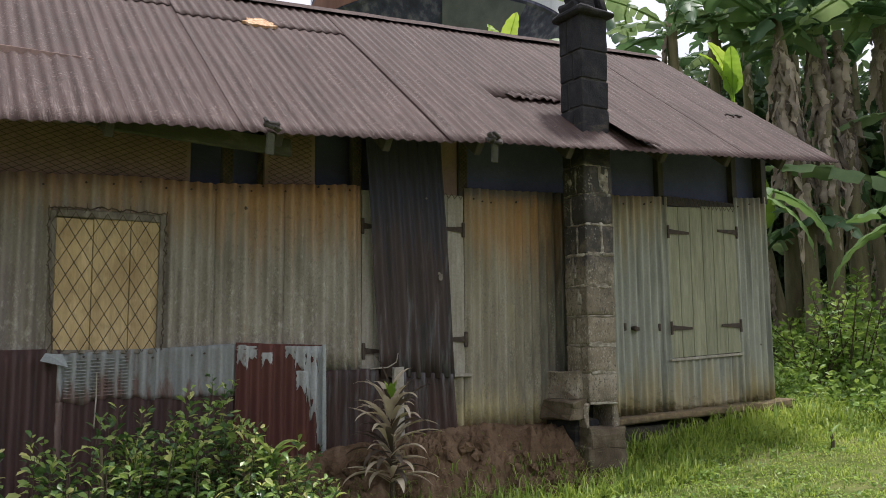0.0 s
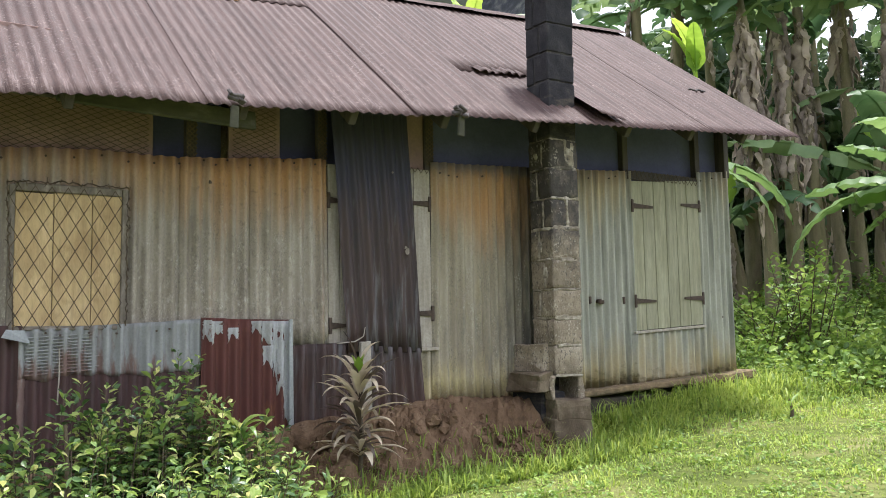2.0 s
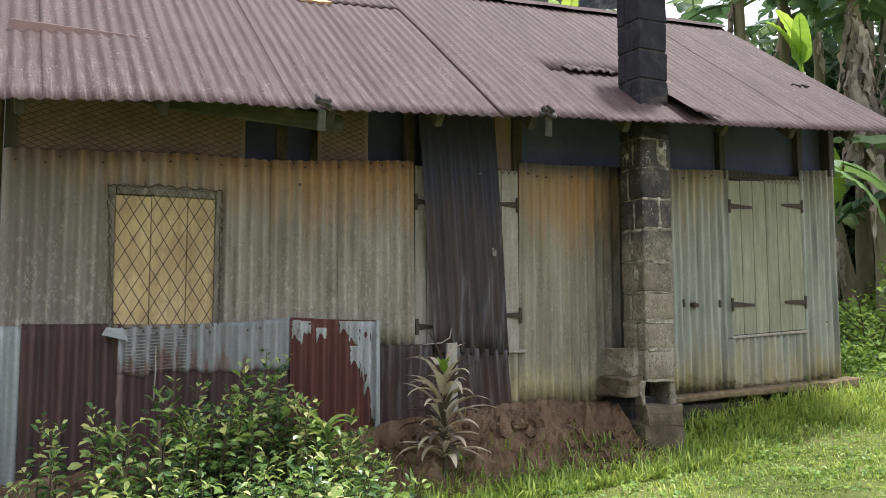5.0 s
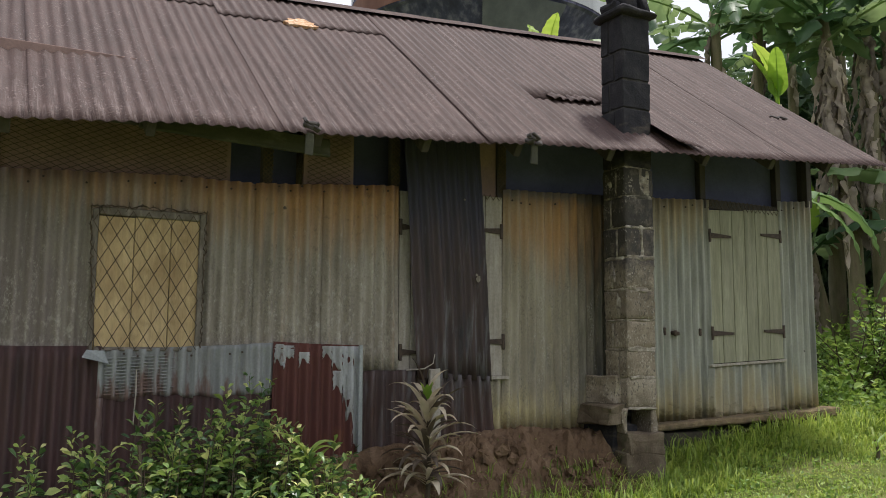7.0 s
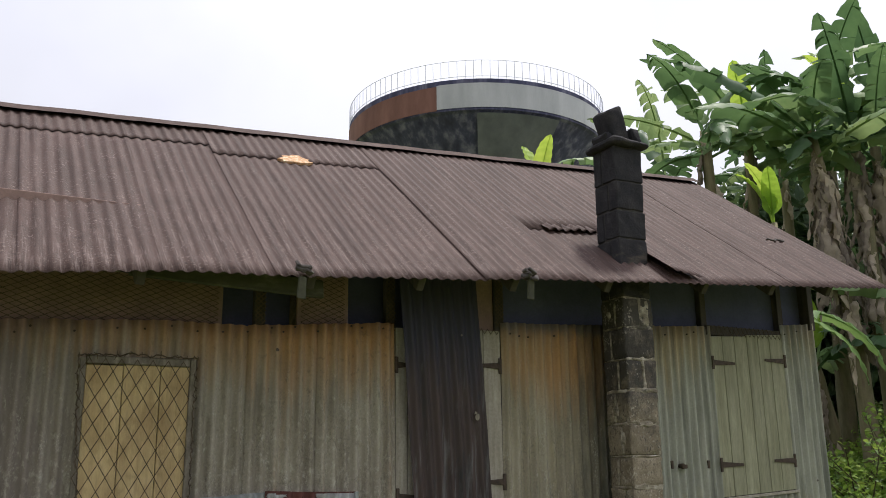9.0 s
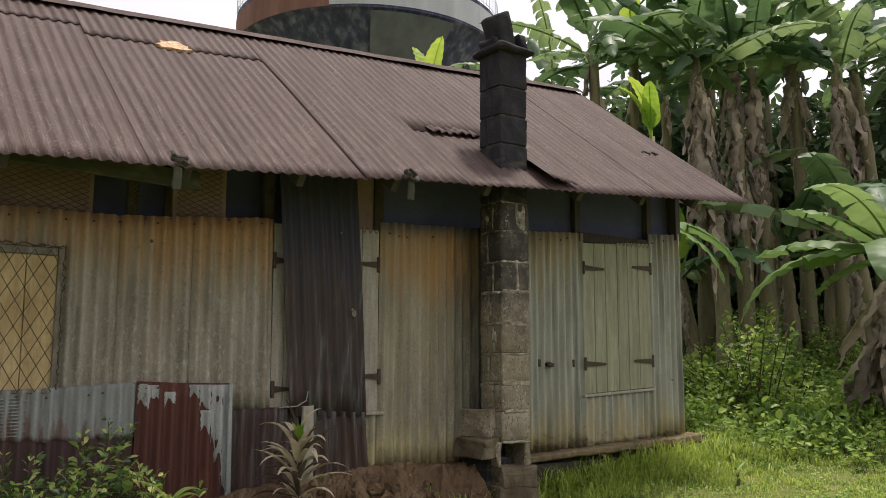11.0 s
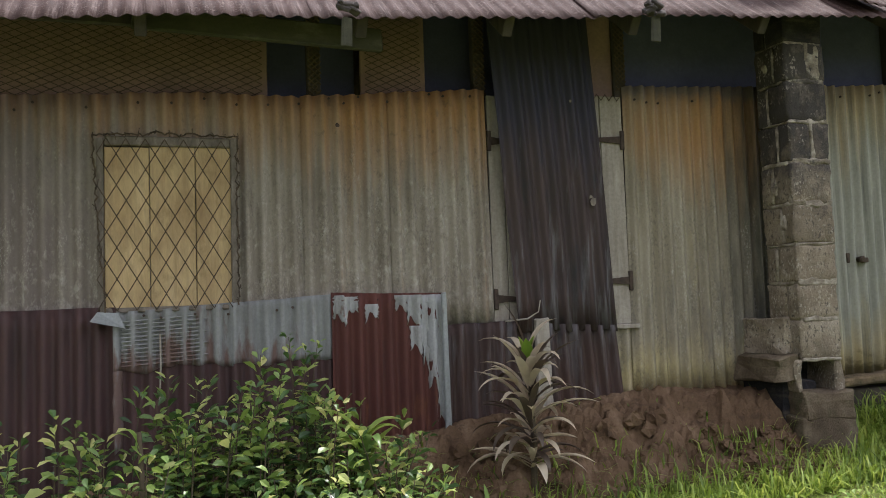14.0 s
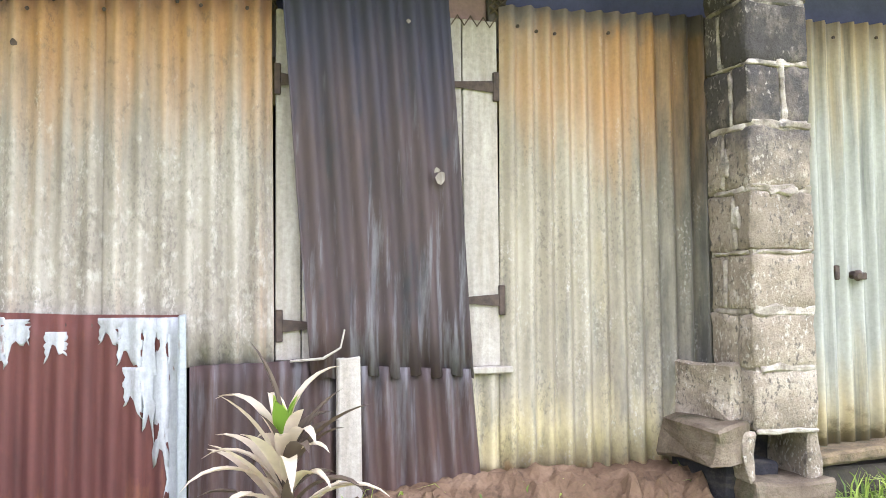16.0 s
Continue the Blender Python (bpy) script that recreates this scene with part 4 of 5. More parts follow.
# mortar smeared over the side and front
for k, (x, y, z, w, h) in enumerate(((CX0, -0.30, 1.45, 0.05, 0.11), (CX0, -0.36, 1.24, 0.04, 0.08), (CX0, -0.27, 2.10, 0.05, 0.07), (CX0 + 0.19, CY0, 2.12, 0.035, 0.20), (CX0 + 0.14, CY0, 1.33, 0.06, 0.03), (CX0 + 0.19, CY0, 1.80, 0.07, 0.035), (CX0 + 0.2, CY0, 1.57, 0.07, 0.03))):
    if y == CY0:
        rough_slab("mortar_smear", x - w, x + w, y - 0.005, y + 0.012, z - h / 2, z + h / 2, m_mortar, 200 + k, 0.012, 5)
    else:
        rough_slab("mortar_smear", x - 0.004, x + 0.012, y - w / 2, y + w / 2, z - h / 2, z + h / 2, m_mortar, 200 + k, 0.012, 5)
for i, (a, b, c, d, z0, z1, mt) in enumerate(((-0.315, 0.03, -0.495, -0.13, -0.06, 0.19, m_base_block), (-0.30, 0.03, -0.485, -0.13, 0.185, 0.325, m_base_block),
                                             (-0.305, -0.268, -0.44, -0.13, 0.32, 0.49, m_block), (-0.035, 0.015, -0.435, -0.13, 0.32, 0.49, m_block),
                                             (-0.27, -0.03, -0.20, -0.13, 0.32, 0.49, m_soot),
                                             # last block is soot-black to paint the shade of the recess under the step
                                             (-0.42, -0.265, -0.43, -0.06, 0.385, 0.52, m_base_block), (-0.315, -0.255, -0.36, -0.03, 0.515, 0.72, m_block), (-0.33, -0.12, -0.36, -0.02, 0.02, 0.39, m_soot))):
    bm = bmesh.new(); block(bm, a, b, c, d, z0, z1, 0.009, None, 0.012, 40 + i)
    bmesh.ops.subdivide_edges(bm, edges=bm.edges, cuts=2, use_grid_fill=True)
    for v in bm.verts:
        v.co += 0.020 * noise.noise_vector(v.co * 11) + 0.008 * noise.noise_vector(v.co * 31)
    part("rough_block", bm, mt, chimney, "" if i else "worn rounded base block")
bm = bmesh.new(); block(bm, CX0 - 0.055, CX1 + 0.05, CY0 - 0.05, CY1 + 0.06, 3.385, 3.44, 0.02, None, 0.012, 9)
bmesh.ops.subdivide_edges(bm, edges=bm.edges, cuts=3, use_grid_fill=True)
for v in bm.verts:
    v.co += 0.012 * noise.noise_vector(v.co * 9)
part("cap", bm, m_soot, chimney, "sooty projecting cap", True)
for x, y, w, h, lean, s in ((-0.17, -0.34, 0.12, 0.25, -12, 1), (0.0, -0.34, 0.06, 0.14, -8, 2), (-0.07, -0.28, 0.11, 0.06, 20, 3), (-0.26, -0.32, 0.06, 0.06, -10, 4)):
    bm = bmesh.new(); block(bm, -w / 2, w / 2, -0.09, 0.09, -0.02, h, 0.015, pose(x, y, 3.44, 0, lean, 0), 0.018, s)
    bmesh.ops.subdivide_edges(bm, edges=bm.edges, cuts=2, use_grid_fill=True)
    for v in bm.verts:
        v.co += 0.02 * noise.noise_vector(v.co * 8)
    part("broken_pot", bm, m_soot, chimney, "broken upright slab on the cap", True)
# flashing round the chimney: a raised torn roof sheet
def flash(u, v, h):
    x, s = 0.0 + u, 0.02 + 0.28 * v
    p = roof_place(0, 0, 1, 0.03 + 0.05 * (1 - v) * (1 - u / 0.3))(x, s, h)
    return p
corrugated("roof_flashing", m_roof, flash, 0.30, 6, house, "lifted torn sheet beside the chimney", amp=0.006)
def tear(u, v, h):
    return roof_place(0, 0, 1, 0.012 + 0.014 * (1 - v) + 0.006 * math.sin(u * 25))(-0.60 + u, 0.315 + 0.05 * v, h)
corrugated("torn_edge", m_roof, tear, 0.50, 3, house, "curled torn sheet edge", amp=0.010)

# ---- nail heads and small marks on the cladding ----
RN = random.Random(12)
for x0, x1, z0, z1 in ((-4.3, -1.9, 1.80, 1.955), (-0.95, -0.35, 1.96, 1.99), (0.5, 0.95, 2.06, 2.09), (1.85, 2.2, 2.15, 2.18), (-3.6, -2.8, 0.84, 0.88), (-2.65, -2.2, 0.88, 0.87)):
    x = x0
    while x < x1:
        z = z0 + (z1 - z0) * (x - x0) / (x1 - x0) + RN.uniform(-0.02, 0.02)
        y = -0.066 if z1 < 1 and x > -2.7 else -0.056 if z1 < 1 else -0.016
        bm = bmesh.new(); tube(bm, [(x, y + 0.006, z), (x, y - 0.003, z)], [0.006, 0.007], 6)
        part("nail", bm, m_iron, sheet_under(x, z))
        x += PITCH * RN.choice((1, 2, 2, 3))
for x, y, z, s in ((-1.285, -0.102, 1.385, 0.022), (-1.30, -0.102, 1.41, 0.012), (-1.40, -0.106, 1.93, 0.007), (-2.665, -0.022, 1.775, 0.011), (2.05, -0.024, 0.92, 0.008)):
    bm = bmesh.new()
    ring = [bm.verts.new((x + s * math.cos(k) * RN.uniform(0.6, 1.3), y, z + s * math.sin(k) * RN.uniform(0.6, 1.3))) for k in (0, 0.8, 1.6, 2.4, 3.2, 4.0, 4.8, 5.6)]
    f = bm.faces.new(ring); e = bmesh.ops.extrude_face_region(bm, geom=[f])
    for v in e["geom"]:
        if isinstance(v, bmesh.types.BMVert):
            v.co.y -= 0.003
    part("rust_flake", bm, m_frame if x > -1.45 and x < -1.2 else m_iron, house)
bm = bmesh.new(); tube(bm, [(-1.80, -0.03, 0.755), (-1.70, -0.10, 0.765), (-1.645, -0.12, 0.80), (-1.63, -0.115, 0.86)], [0.005, 0.005, 0.004, 0.003], 6)
part("loose_cable", bm, m_timber_pale, house, "short loose grey cable end")
bm = bmesh.new(); tube(bm, [(-3.53, -0.075, 0.76), (-3.528, -0.08, 0.62), (-3.535, -0.078, 0.45)], [0.004, 0.004, 0.004], 6)
part("hanging_wire", bm, m_timber_pale, house, "thin pale wire hanging on the sheet")
diamond_mesh("mesh_strip", -1.21, -1.03, 1.965, 2.04, -0.010, 0.05, 0.075, 0.0022, mid_leaf, "strip of rusty wire mesh")
diamond_mesh("mesh_strip", 0.98, 1.82, 2.09, 2.17, -0.016, 0.05, 0.08, 0.0022, house, "strip of rusty wire mesh")

# ---- plants ----
def leaf_mesh(name, material, length, width, droop, tears, seed, fold=0.25):
    """Banana leaf along +x from its stalk: arching midrib, two rows of blade strips that split at the tears."""
    r = random.Random(seed)
    verts, faces = [], []
    n = 30
    spine, ang, p = [], 0.0, Vector((0, 0, 0))
    for i in range(n + 1):
        spine.append((p.copy(), ang))
        ang -= droop / n * (0.5 + 1.2 * i / n)
        p = p + Vector((math.cos(ang), 0, math.sin(ang))) * length / n
    stalk = 4
    for side in (1, -1):
        i = stalk
        while i < n:
            run = min(n - i, r.choice((1, 2, 3, 3, 5, 7)) if tears > 0.2 else r.choice((5, 8, 12)) if tears else n)
            hang = r.uniform(0.1, 0.30) + (r.uniform(0, tears * 0.6) if tears else 0)
            skew = r.uniform(-0.08, 0.08) * min(1, 0.2 + tears * 2)
            k = len(verts)
            for m in range(run + 1):
                q, a = spine[i + m]
                t = (i + m - stalk) / (n - stalk)
                w = width * min(1, (6 * t) ** 0.6) * (max(0, 1 - t ** 3.2)) ** 0.6 + 0.004
                up = Vector((-math.sin(a), 0, math.cos(a)))
                gap = 0.0 if not tears else (0.018 if m == 0 else -0.018 if m == run else 0.0) * min(1, tears * 3)
                for s in (0.0, 0.33, 0.67, 1.0):
                    th = fold - hang * s * 1.5
                    v = q + Vector((0, side, 0)) * (w * s * math.cos(th)) + up * (w * s * math.sin(th)) + Vector((math.cos(a), 0, math.sin(a))) * ((skew + gap) * s)
                    v += up * (0.012 * math.sin((i + m) * 1.9 + s * 3))
                    verts.append(tuple(v))
            for m in range(run):
                for s in range(3):
                    o = k + m * 4 + s
                    faces.append((o, o + 1, o + 5, o + 4))
            i += run
    # midrib
    for i in range(n):
        (pa, aa), (pb, ab) = spine[i], spine[i + 1]
        ra, rb = 0.022 * (1 - i / n) + 0.004, 0.022 * (1 - (i + 1) / n) + 0.004
        k = len(verts)
        for q, rr in ((pa, ra), (pb, rb)):
            verts += [tuple(q + Vector((0, rr, -0.006))), tuple(q + Vector((0, 0, -rr * 1.3 - 0.006))), tuple(q + Vector((0, -rr, -0.006)))]
        faces += [(k, k + 1, k + 4, k + 3), (k + 1, k + 2, k + 5, k + 4)]
    me = bpy.data.meshes.new(name)
    me.from_pydata(verts, [], faces)
    me.materials.append(material)
    me.polygons.foreach_set("use_smooth", [True] * len(me.polygons))
    return me


def withered_leaf(length, width, seed):
    """Dead leaf that hangs along +x: a long crumpled blade, folded about its rib, frayed to uneven lobes."""
    r = random.Random(seed)
    n, cols = 16, (-1.0, -0.55, 0.0, 0.55, 1.0)
    verts, faces = [], []
    fold = r.uniform(0.5, 1.1)
    for i in range(n + 1):
        t = i / n
        w = width * (0.12 + 0.88 * math.sin(min(1, t * 1.15) * math.pi * 0.9) ** 0.7) * (1 - 0.7 * t ** 5)
        for c in cols:
            ww = w * (1 + 0.55 * noise.noise((t * 9, c * 2 + seed, 3))) * abs(c)
            p = Vector((length * t + 0.05 * abs(c) * noise.noise((t * 7, c, seed)), math.copysign(ww * math.cos(fold), c), -ww * math.sin(fold) + 0.10 * math.sin(t * 2.5)))
            p += 0.085 * noise.noise_vector(p * 7 + Vector((seed * 3.1, 0, 0))) + 0.035 * noise.noise_vector(p * 21)
            verts.append(tuple(p))
    for i in range(n):
        for c in range(4):
            if c in (0, 3) and r.random() < 0.14:
                continue
            o = i * 5 + c
            faces.append((o, o + 1, o + 6, o + 5))
    me = bpy.data.meshes.new("dead_leaf")
    me.from_pydata(verts, [], faces)
    me.materials.append(m_dead_leaf)
    me.polygons.foreach_set("use_smooth", [True] * len(me.polygons))
    return me


LEAVES = [leaf_mesh("leaf", m_banana, 2.0 + 0.25 * (i % 3), 0.24 + 0.03 * (i % 2), 0.7 + 0.3 * (i % 4), 0.4 + 0.35 * (i % 3), 10 + i) for i in range(9)]
WHOLE = [leaf_mesh("leaf", m_banana_lit, 1.6 + 0.15 * i, 0.30, 0.8 + 0.35 * i, 0.10, 30 + i, 0.12) for i in range(3)]
YOUNG = [leaf_mesh("leaf", m_banana_young, 1.2 + 0.2 * i, 0.20, 0.5 + 0.3 * i, 0.0, 40 + i, 0.5) for i in range(2)]
DEAD = [withered_leaf(0.65 + 0.11 * i, 0.085 + 0.02 * (i % 3), 60 + i) for i in range(7)]


def banana(x, y, h, count, seed, scale=1.0, dead=8, young=1, lean=0.0, group="banana plants round the house", label="banana plant with torn green leaves and a skirt of dead leaves", fan=(), skirt=(0.42, 0.98), hang=(74, 90)):
    """fan: whole leaves of their own as (azimuth, rise, size); skirt: the stretch of the trunk that dead leaves hang from."""
    r = random.Random(seed)
    root = thing("banana_plant", label, "banana plant", group, at=(x, y, ground_z(x, y) - 0.03))
    bm = bmesh.new()
    lx, ly = lean * r.uniform(-1, 1), lean * r.uniform(-1, 1)
    pts = [(lx * t * t, ly * t * t, h * t) for t in [i / 8 for i in range(9)]]
    tube(bm, pts, [(0.14 - 0.07 * i / 8) * scale * (1 + 0.12 * math.sin(i * 2.1 + seed)) for i in range(9)], 10)
    part("trunk", bm, m_stem, root, "", True)
    a0 = r.uniform(0, 6)
    kinds = [("leaf", r.choice(LEAVES), math.degrees(a0 + k * 2.4), r.uniform(14, 48) if k < count * 0.6 else r.uniform(48, 84), h * (0.92 + 0.08 * k / max(1, count)), scale * r.uniform(0.8, 1.15)) for k in range(count)]
    kinds += [("leaf", r.choice(WHOLE), az, rise, h, size) for az, rise, size in fan]
    kinds += [("young_leaf", r.choice(YOUNG), r.uniform(0, 360), r.uniform(68, 86), h, scale) for _ in range(young)]
    for name, me, az, rise, z, size in kinds:
        ob = new(name, me)
        ob.parent = root
        ob.matrix_basis = pose(lx * 0.95, ly * 0.95, z, 0, -rise, az) @ Matrix.Diagonal([size] * 3 + [1])
    for k in range(dead):
        ob = new("dead_leaf", r.choice(DEAD))
        ob.parent = root
        f = skirt[0] + (skirt[1] - skirt[0]) * r.random() ** 0.7
        ob.matrix_basis = pose(lx * f * f, ly * f * f, h * f, r.uniform(-60, 60), r.uniform(*hang), r.uniform(0, 360)) @ Matrix.Diagonal([scale * r.uniform(0.6, 1.15)] * 3 + [1])
    return root


def scatter_leaves(name, centres, count, size, material, seed, parent=None, label="", aspect=0.45, droop=0.3, flat=0.6):
    """Many small folded leaves round blobs (x, y, z, rx, ry, rz): six points each."""
    r = np.random.default_rng(seed)
    c = np.array(centres, float)
    vol = (c[:, 3] * c[:, 4] * c[:, 5]) ** 0.67
    pick = r.choice(len(c), count, p=vol / vol.sum())
    d = r.normal(size=(count, 3)); d /= np.linalg.norm(d, axis=1)[:, None]
    rad = r.uniform(0.45, 1.0, (count, 1)) ** 0.5 * (1 + 0.25 * r.normal(size=(count, 1)))
    pos = c[pick, :3] + d * rad * c[pick, 3:6]
    az = r.uniform(0, 2 * np.pi, count)
    el = r.normal(0.15, flat, count)
    ax = np.stack([np.cos(az) * np.cos(el), np.sin(az) * np.cos(el), np.sin(el)], 1)
    side = np.cross(ax, np.array([0, 0, 1.0])); side /= np.linalg.norm(side, axis=1)[:, None] + 1e-6
    roll = r.normal(0, 0.5, (count, 1))
    up = np.cross(side, ax)
    side2 = side * np.cos(roll) + up * np.sin(roll)
    up2 = np.cross(side2, ax)
    s = size * r.uniform(0.6, 1.3, (count, 1))
    w = s * aspect / 2
    lift = up2 * w * 0.35
    v = np.stack([pos, pos + ax * s * 0.28 + side2 * w * 0.85 + lift, pos + ax * s * 0.28 - side2 * w * 0.85 + lift, pos + ax * s * 0.66 + side2 * w * 0.8 + lift,
                  pos + ax * s * 0.66 - side2 * w * 0.8 + lift, pos + ax * s - up2 * s * droop * 0.3, pos + ax * s * 0.47], 1).reshape(-1, 3)
    b = (np.arange(count) * 7)[:, None]
    f = np.concatenate([b + np.array([t]) for t in ([0, 1, 6], [1, 3, 6], [3, 5, 6], [5, 4, 6], [4, 2, 6], [2, 0, 6])], 1).reshape(-1, 3)
    return from_lists(name, v.tolist(), f.tolist(), material, parent, label)


def leaf_cloud(name, pos, axis, size, material, parent, label="", aspect=0.5, cup=0.35, seed=0, flop=0.5):
    """Obovate leaves folded along the midrib, one at each place, pointing along its axis: eight points each."""
    r = np.random.default_rng(seed)
    pos, ax = np.array(pos, float), np.array(axis, float)
    n = len(pos)
    ax /= np.linalg.norm(ax, axis=1)[:, None]
    side = np.cross(ax, np.array([0.02, 0.01, 1.0])); side /= np.linalg.norm(side, axis=1)[:, None]
    up = np.cross(side, ax)
    roll = r.normal(0, flop, (n, 1))
    side, up = side * np.cos(roll) + up * np.sin(roll), up * np.cos(roll) - side * np.sin(roll)
    s = np.array(size, float)[:, None]
    w = s * aspect / 2 * r.uniform(0.8, 1.2, (n, 1))
    bend = r.uniform(-0.05, 0.28, (n, 1)) * s
    m1, m2 = pos + ax * s * 0.35, pos + ax * s * 0.7 - up * bend * 0.35
    tip = pos + ax * s - up * bend
    v = np.stack([pos, m1 + side * w * 0.75 + up * w * cup, m1, m1 - side * w * 0.75 + up * w * cup,
                  m2 + side * w + up * w * cup, m2, m2 - side * w + up * w * cup, tip], 1).reshape(-1, 3)
    b = (np.arange(n) * 8)[:, None]
    f = np.concatenate([b + np.array([t]) for t in ([0, 2, 1], [0, 3, 2], [1, 2, 5], [1, 5, 4], [2, 3, 6], [2, 6, 5], [4, 5, 7], [5, 6, 7])], 1).reshape(-1, 3)
    return from_lists(name, v.tolist(), f.tolist(), material, parent, label)


def blades(name, spots, height, width, material, seed, label, category):
    """Grass: one blade a spot, bent over, three faces."""
    r = np.random.default_rng(seed)
    p = np.array(spots, float)
    k = len(p)
    az = r.uniform(0, 2 * np.pi, k)
    h = height * r.uniform(0.5, 1.4, k) * p[:, 3]
    w = width * r.uniform(0.6, 1.3, k) * (0.6 + 0.4 * p[:, 3])
    bend = h * r.uniform(0.3, 1.5, k)
    dx, dy = np.cos(az), np.sin(az)
    base = p[:, :3]
    sd = np.stack([-dy, dx, 0 * dx], 1) * w[:, None]
    fw = np.stack([dx, dy, 0 * dx], 1)
    up = np.array([0, 0, 1.0])
    drop = 1 - 0.45 * np.clip(bend / h - 0.5, 0, 1)
    mid = base + fw * (bend * 0.38)[:, None] + up * (h * 0.68 * drop)[:, None]
    tip = base + fw * bend[:, None] + up * (h * 0.85 * drop * drop)[:, None]
    v = np.stack([base - sd, base + sd, mid + sd * 0.8, mid - sd * 0.8, tip], 1).reshape(-1, 3)
    me = bpy.data.meshes.new(name)
    b = (np.arange(k) * 5)[:, None]
    f = np.concatenate([b + np.array([[0, 1, 2]]), b + np.array([[0, 2, 3]]), b + np.array([[3, 2, 4]])], 1).reshape(-1, 3)
    me.vertices.add(len(v)); me.vertices.foreach_set("co", v.ravel())
    me.loops.add(f.size); me.loops.foreach_set("vertex_index", f.ravel())
    me.polygons.add(len(f)); me.polygons.foreach_set("loop_start", np.arange(len(f)) * 3)
    me.update(); me.validate()
    me.materials.append(material)
    return tagged(new(name, me), label, category, kind="stuff")


# shrub before the wall: shoots with leaves in crossed pairs
def shrub(name, label, shoots, leaf, seed, gap=0.030, bare=0.3, old=m_bush, young=m_bush_tip, tip_share=0.22, aspect=0.52, wood=0.006):
    """shoots: (x, y, foot z, tip x, tip y, tip z)."""
    root = thing(name, label, "shrub")
    r = random.Random(seed)
    sets = {"foliage": ([], [], []), "young_foliage": ([], [], [])}
    for x, y, z0, tx, ty, tz in shoots:
        a, c = Vector((x, y, z0)), Vector((tx, ty, tz))
        b = (a + c) / 2 + Vector((r.uniform(-0.06, 0.06), r.uniform(-0.06, 0.06), 0.04))
        curve = lambda t: a * (1 - t) ** 2 + b * (2 * t * (1 - t)) + c * t * t
        bm = bmesh.new()
        tube(bm, [curve(t) for t in (0, 0.25, 0.5, 0.75, 1)], [wood, wood * 0.8, wood * 0.6, wood * 0.45, wood * 0.25], 5)
        part("stem", bm, m_twig, root)
        n = max(4, int((c - a).length * (1 - bare) / gap))
        twist = r.uniform(0, 6.28)
        for k in range(n + 1):
            t = bare + (1 - bare) * k / n
            p = curve(t)
            d = (curve(min(1, t + 0.02)) - curve(t - 0.02)).normalized()
            for m in (0, 1):
                if r.random() < 0.12:
                    continue
                az = twist + k * 1.57 + m * 3.14 + r.uniform(-0.5, 0.5)
                out = Vector((math.cos(az), math.sin(az), 0))
                rise = r.uniform(-0.25, 0.55) if t < 0.85 else r.uniform(0.3, 1.3)
                q = sets["young_foliage" if r.random() < tip_share * (0.25 + 1.9 * t * t) else "foliage"]
                stalk = r.uniform(0.004, 0.03) * (1.6 - t)
                q[0].append(p + (out + d * rise) * stalk); q[1].append(out + d * rise)
                q[2].append(leaf * r.uniform(0.65, 1.25) * (1.0 if t < 0.9 else 0.75))
    leaf_cloud("foliage", *sets["foliage"], old, root, "", aspect, 0.35, seed)
    leaf_cloud("young_foliage", *sets["young_foliage"], young, root, "yellow-green young leaves", aspect, 0.35, seed + 1)
    return root


# lawn in tufts
LAWN = (-4.36, -5.45)
R = random.Random(7)
spots = []
while len(spots) < 250000:
    cx, cy = R.uniform(-5.5, 9.0), R.uniform(-5.0, 7.0)
    if cy > 0 and cx < 2.3 or cx > 5 and R.random() < 0.5:
        continue
    thin = noise.noise((cx * 0.9, cy * 0.9, 11))
    bare = max(0, min(1, (-2.1 - cy) / 0.9)) * max(0, min(1, (cx + 3.2) / 1.0))
    if R.random() < 0.35 * bare + 0.2 * (thin > 0.25) + 0.15 * (noise.noise((cx * 3.1, cy * 3.1, 31)) > 0.2):
        continue
    tall = 0.5 + 1.1 * max(0, noise.noise((cx * 2.2, cy * 2.2, 20)) + 0.25) - 0.25 * bare + R.uniform(-0.15, 0.35)
    if cy > -0.85 and cx > -0.3:
        tall += 1.0 * min(1, (cy + 0.85) / 0.3)
    if cy < -0.95 and cx > -2.6:
        tall *= 0.62
    wide = R.uniform(0.02, 0.07)
    for _ in range(R.randint(6, 18)):
        x, y = cx + R.gauss(0, wide), cy + R.gauss(0, wide)
        if mud_amount(x, y) > 0.35 and R.random() > 0.03 or (y > -0.10 and x < 2.36) or (-0.34 < x < 0.03 and y > -0.58):
            continue
        spots.append((x, y, ground_z(x, y) - 0.01, max(0.3, tall * R.uniform(0.7, 1.2))))
blades("lawn_grass", spots, 0.068, 0.0046, m_grass, 3, "bright green rough lawn grass", "grass")
spots = []
for _ in range(6000):
    x, y = R.uniform(-4.2, 0.3), -1.0 + 0.62 * R.random() ** 1.6
    spots.append((x, y, ground_z(x, y), R.uniform(0.6, 1.5)))
blades("edge_grass", spots, 0.11, 0.004, m_grass, 5, "long grass at the foot of the earth bank", "grass")

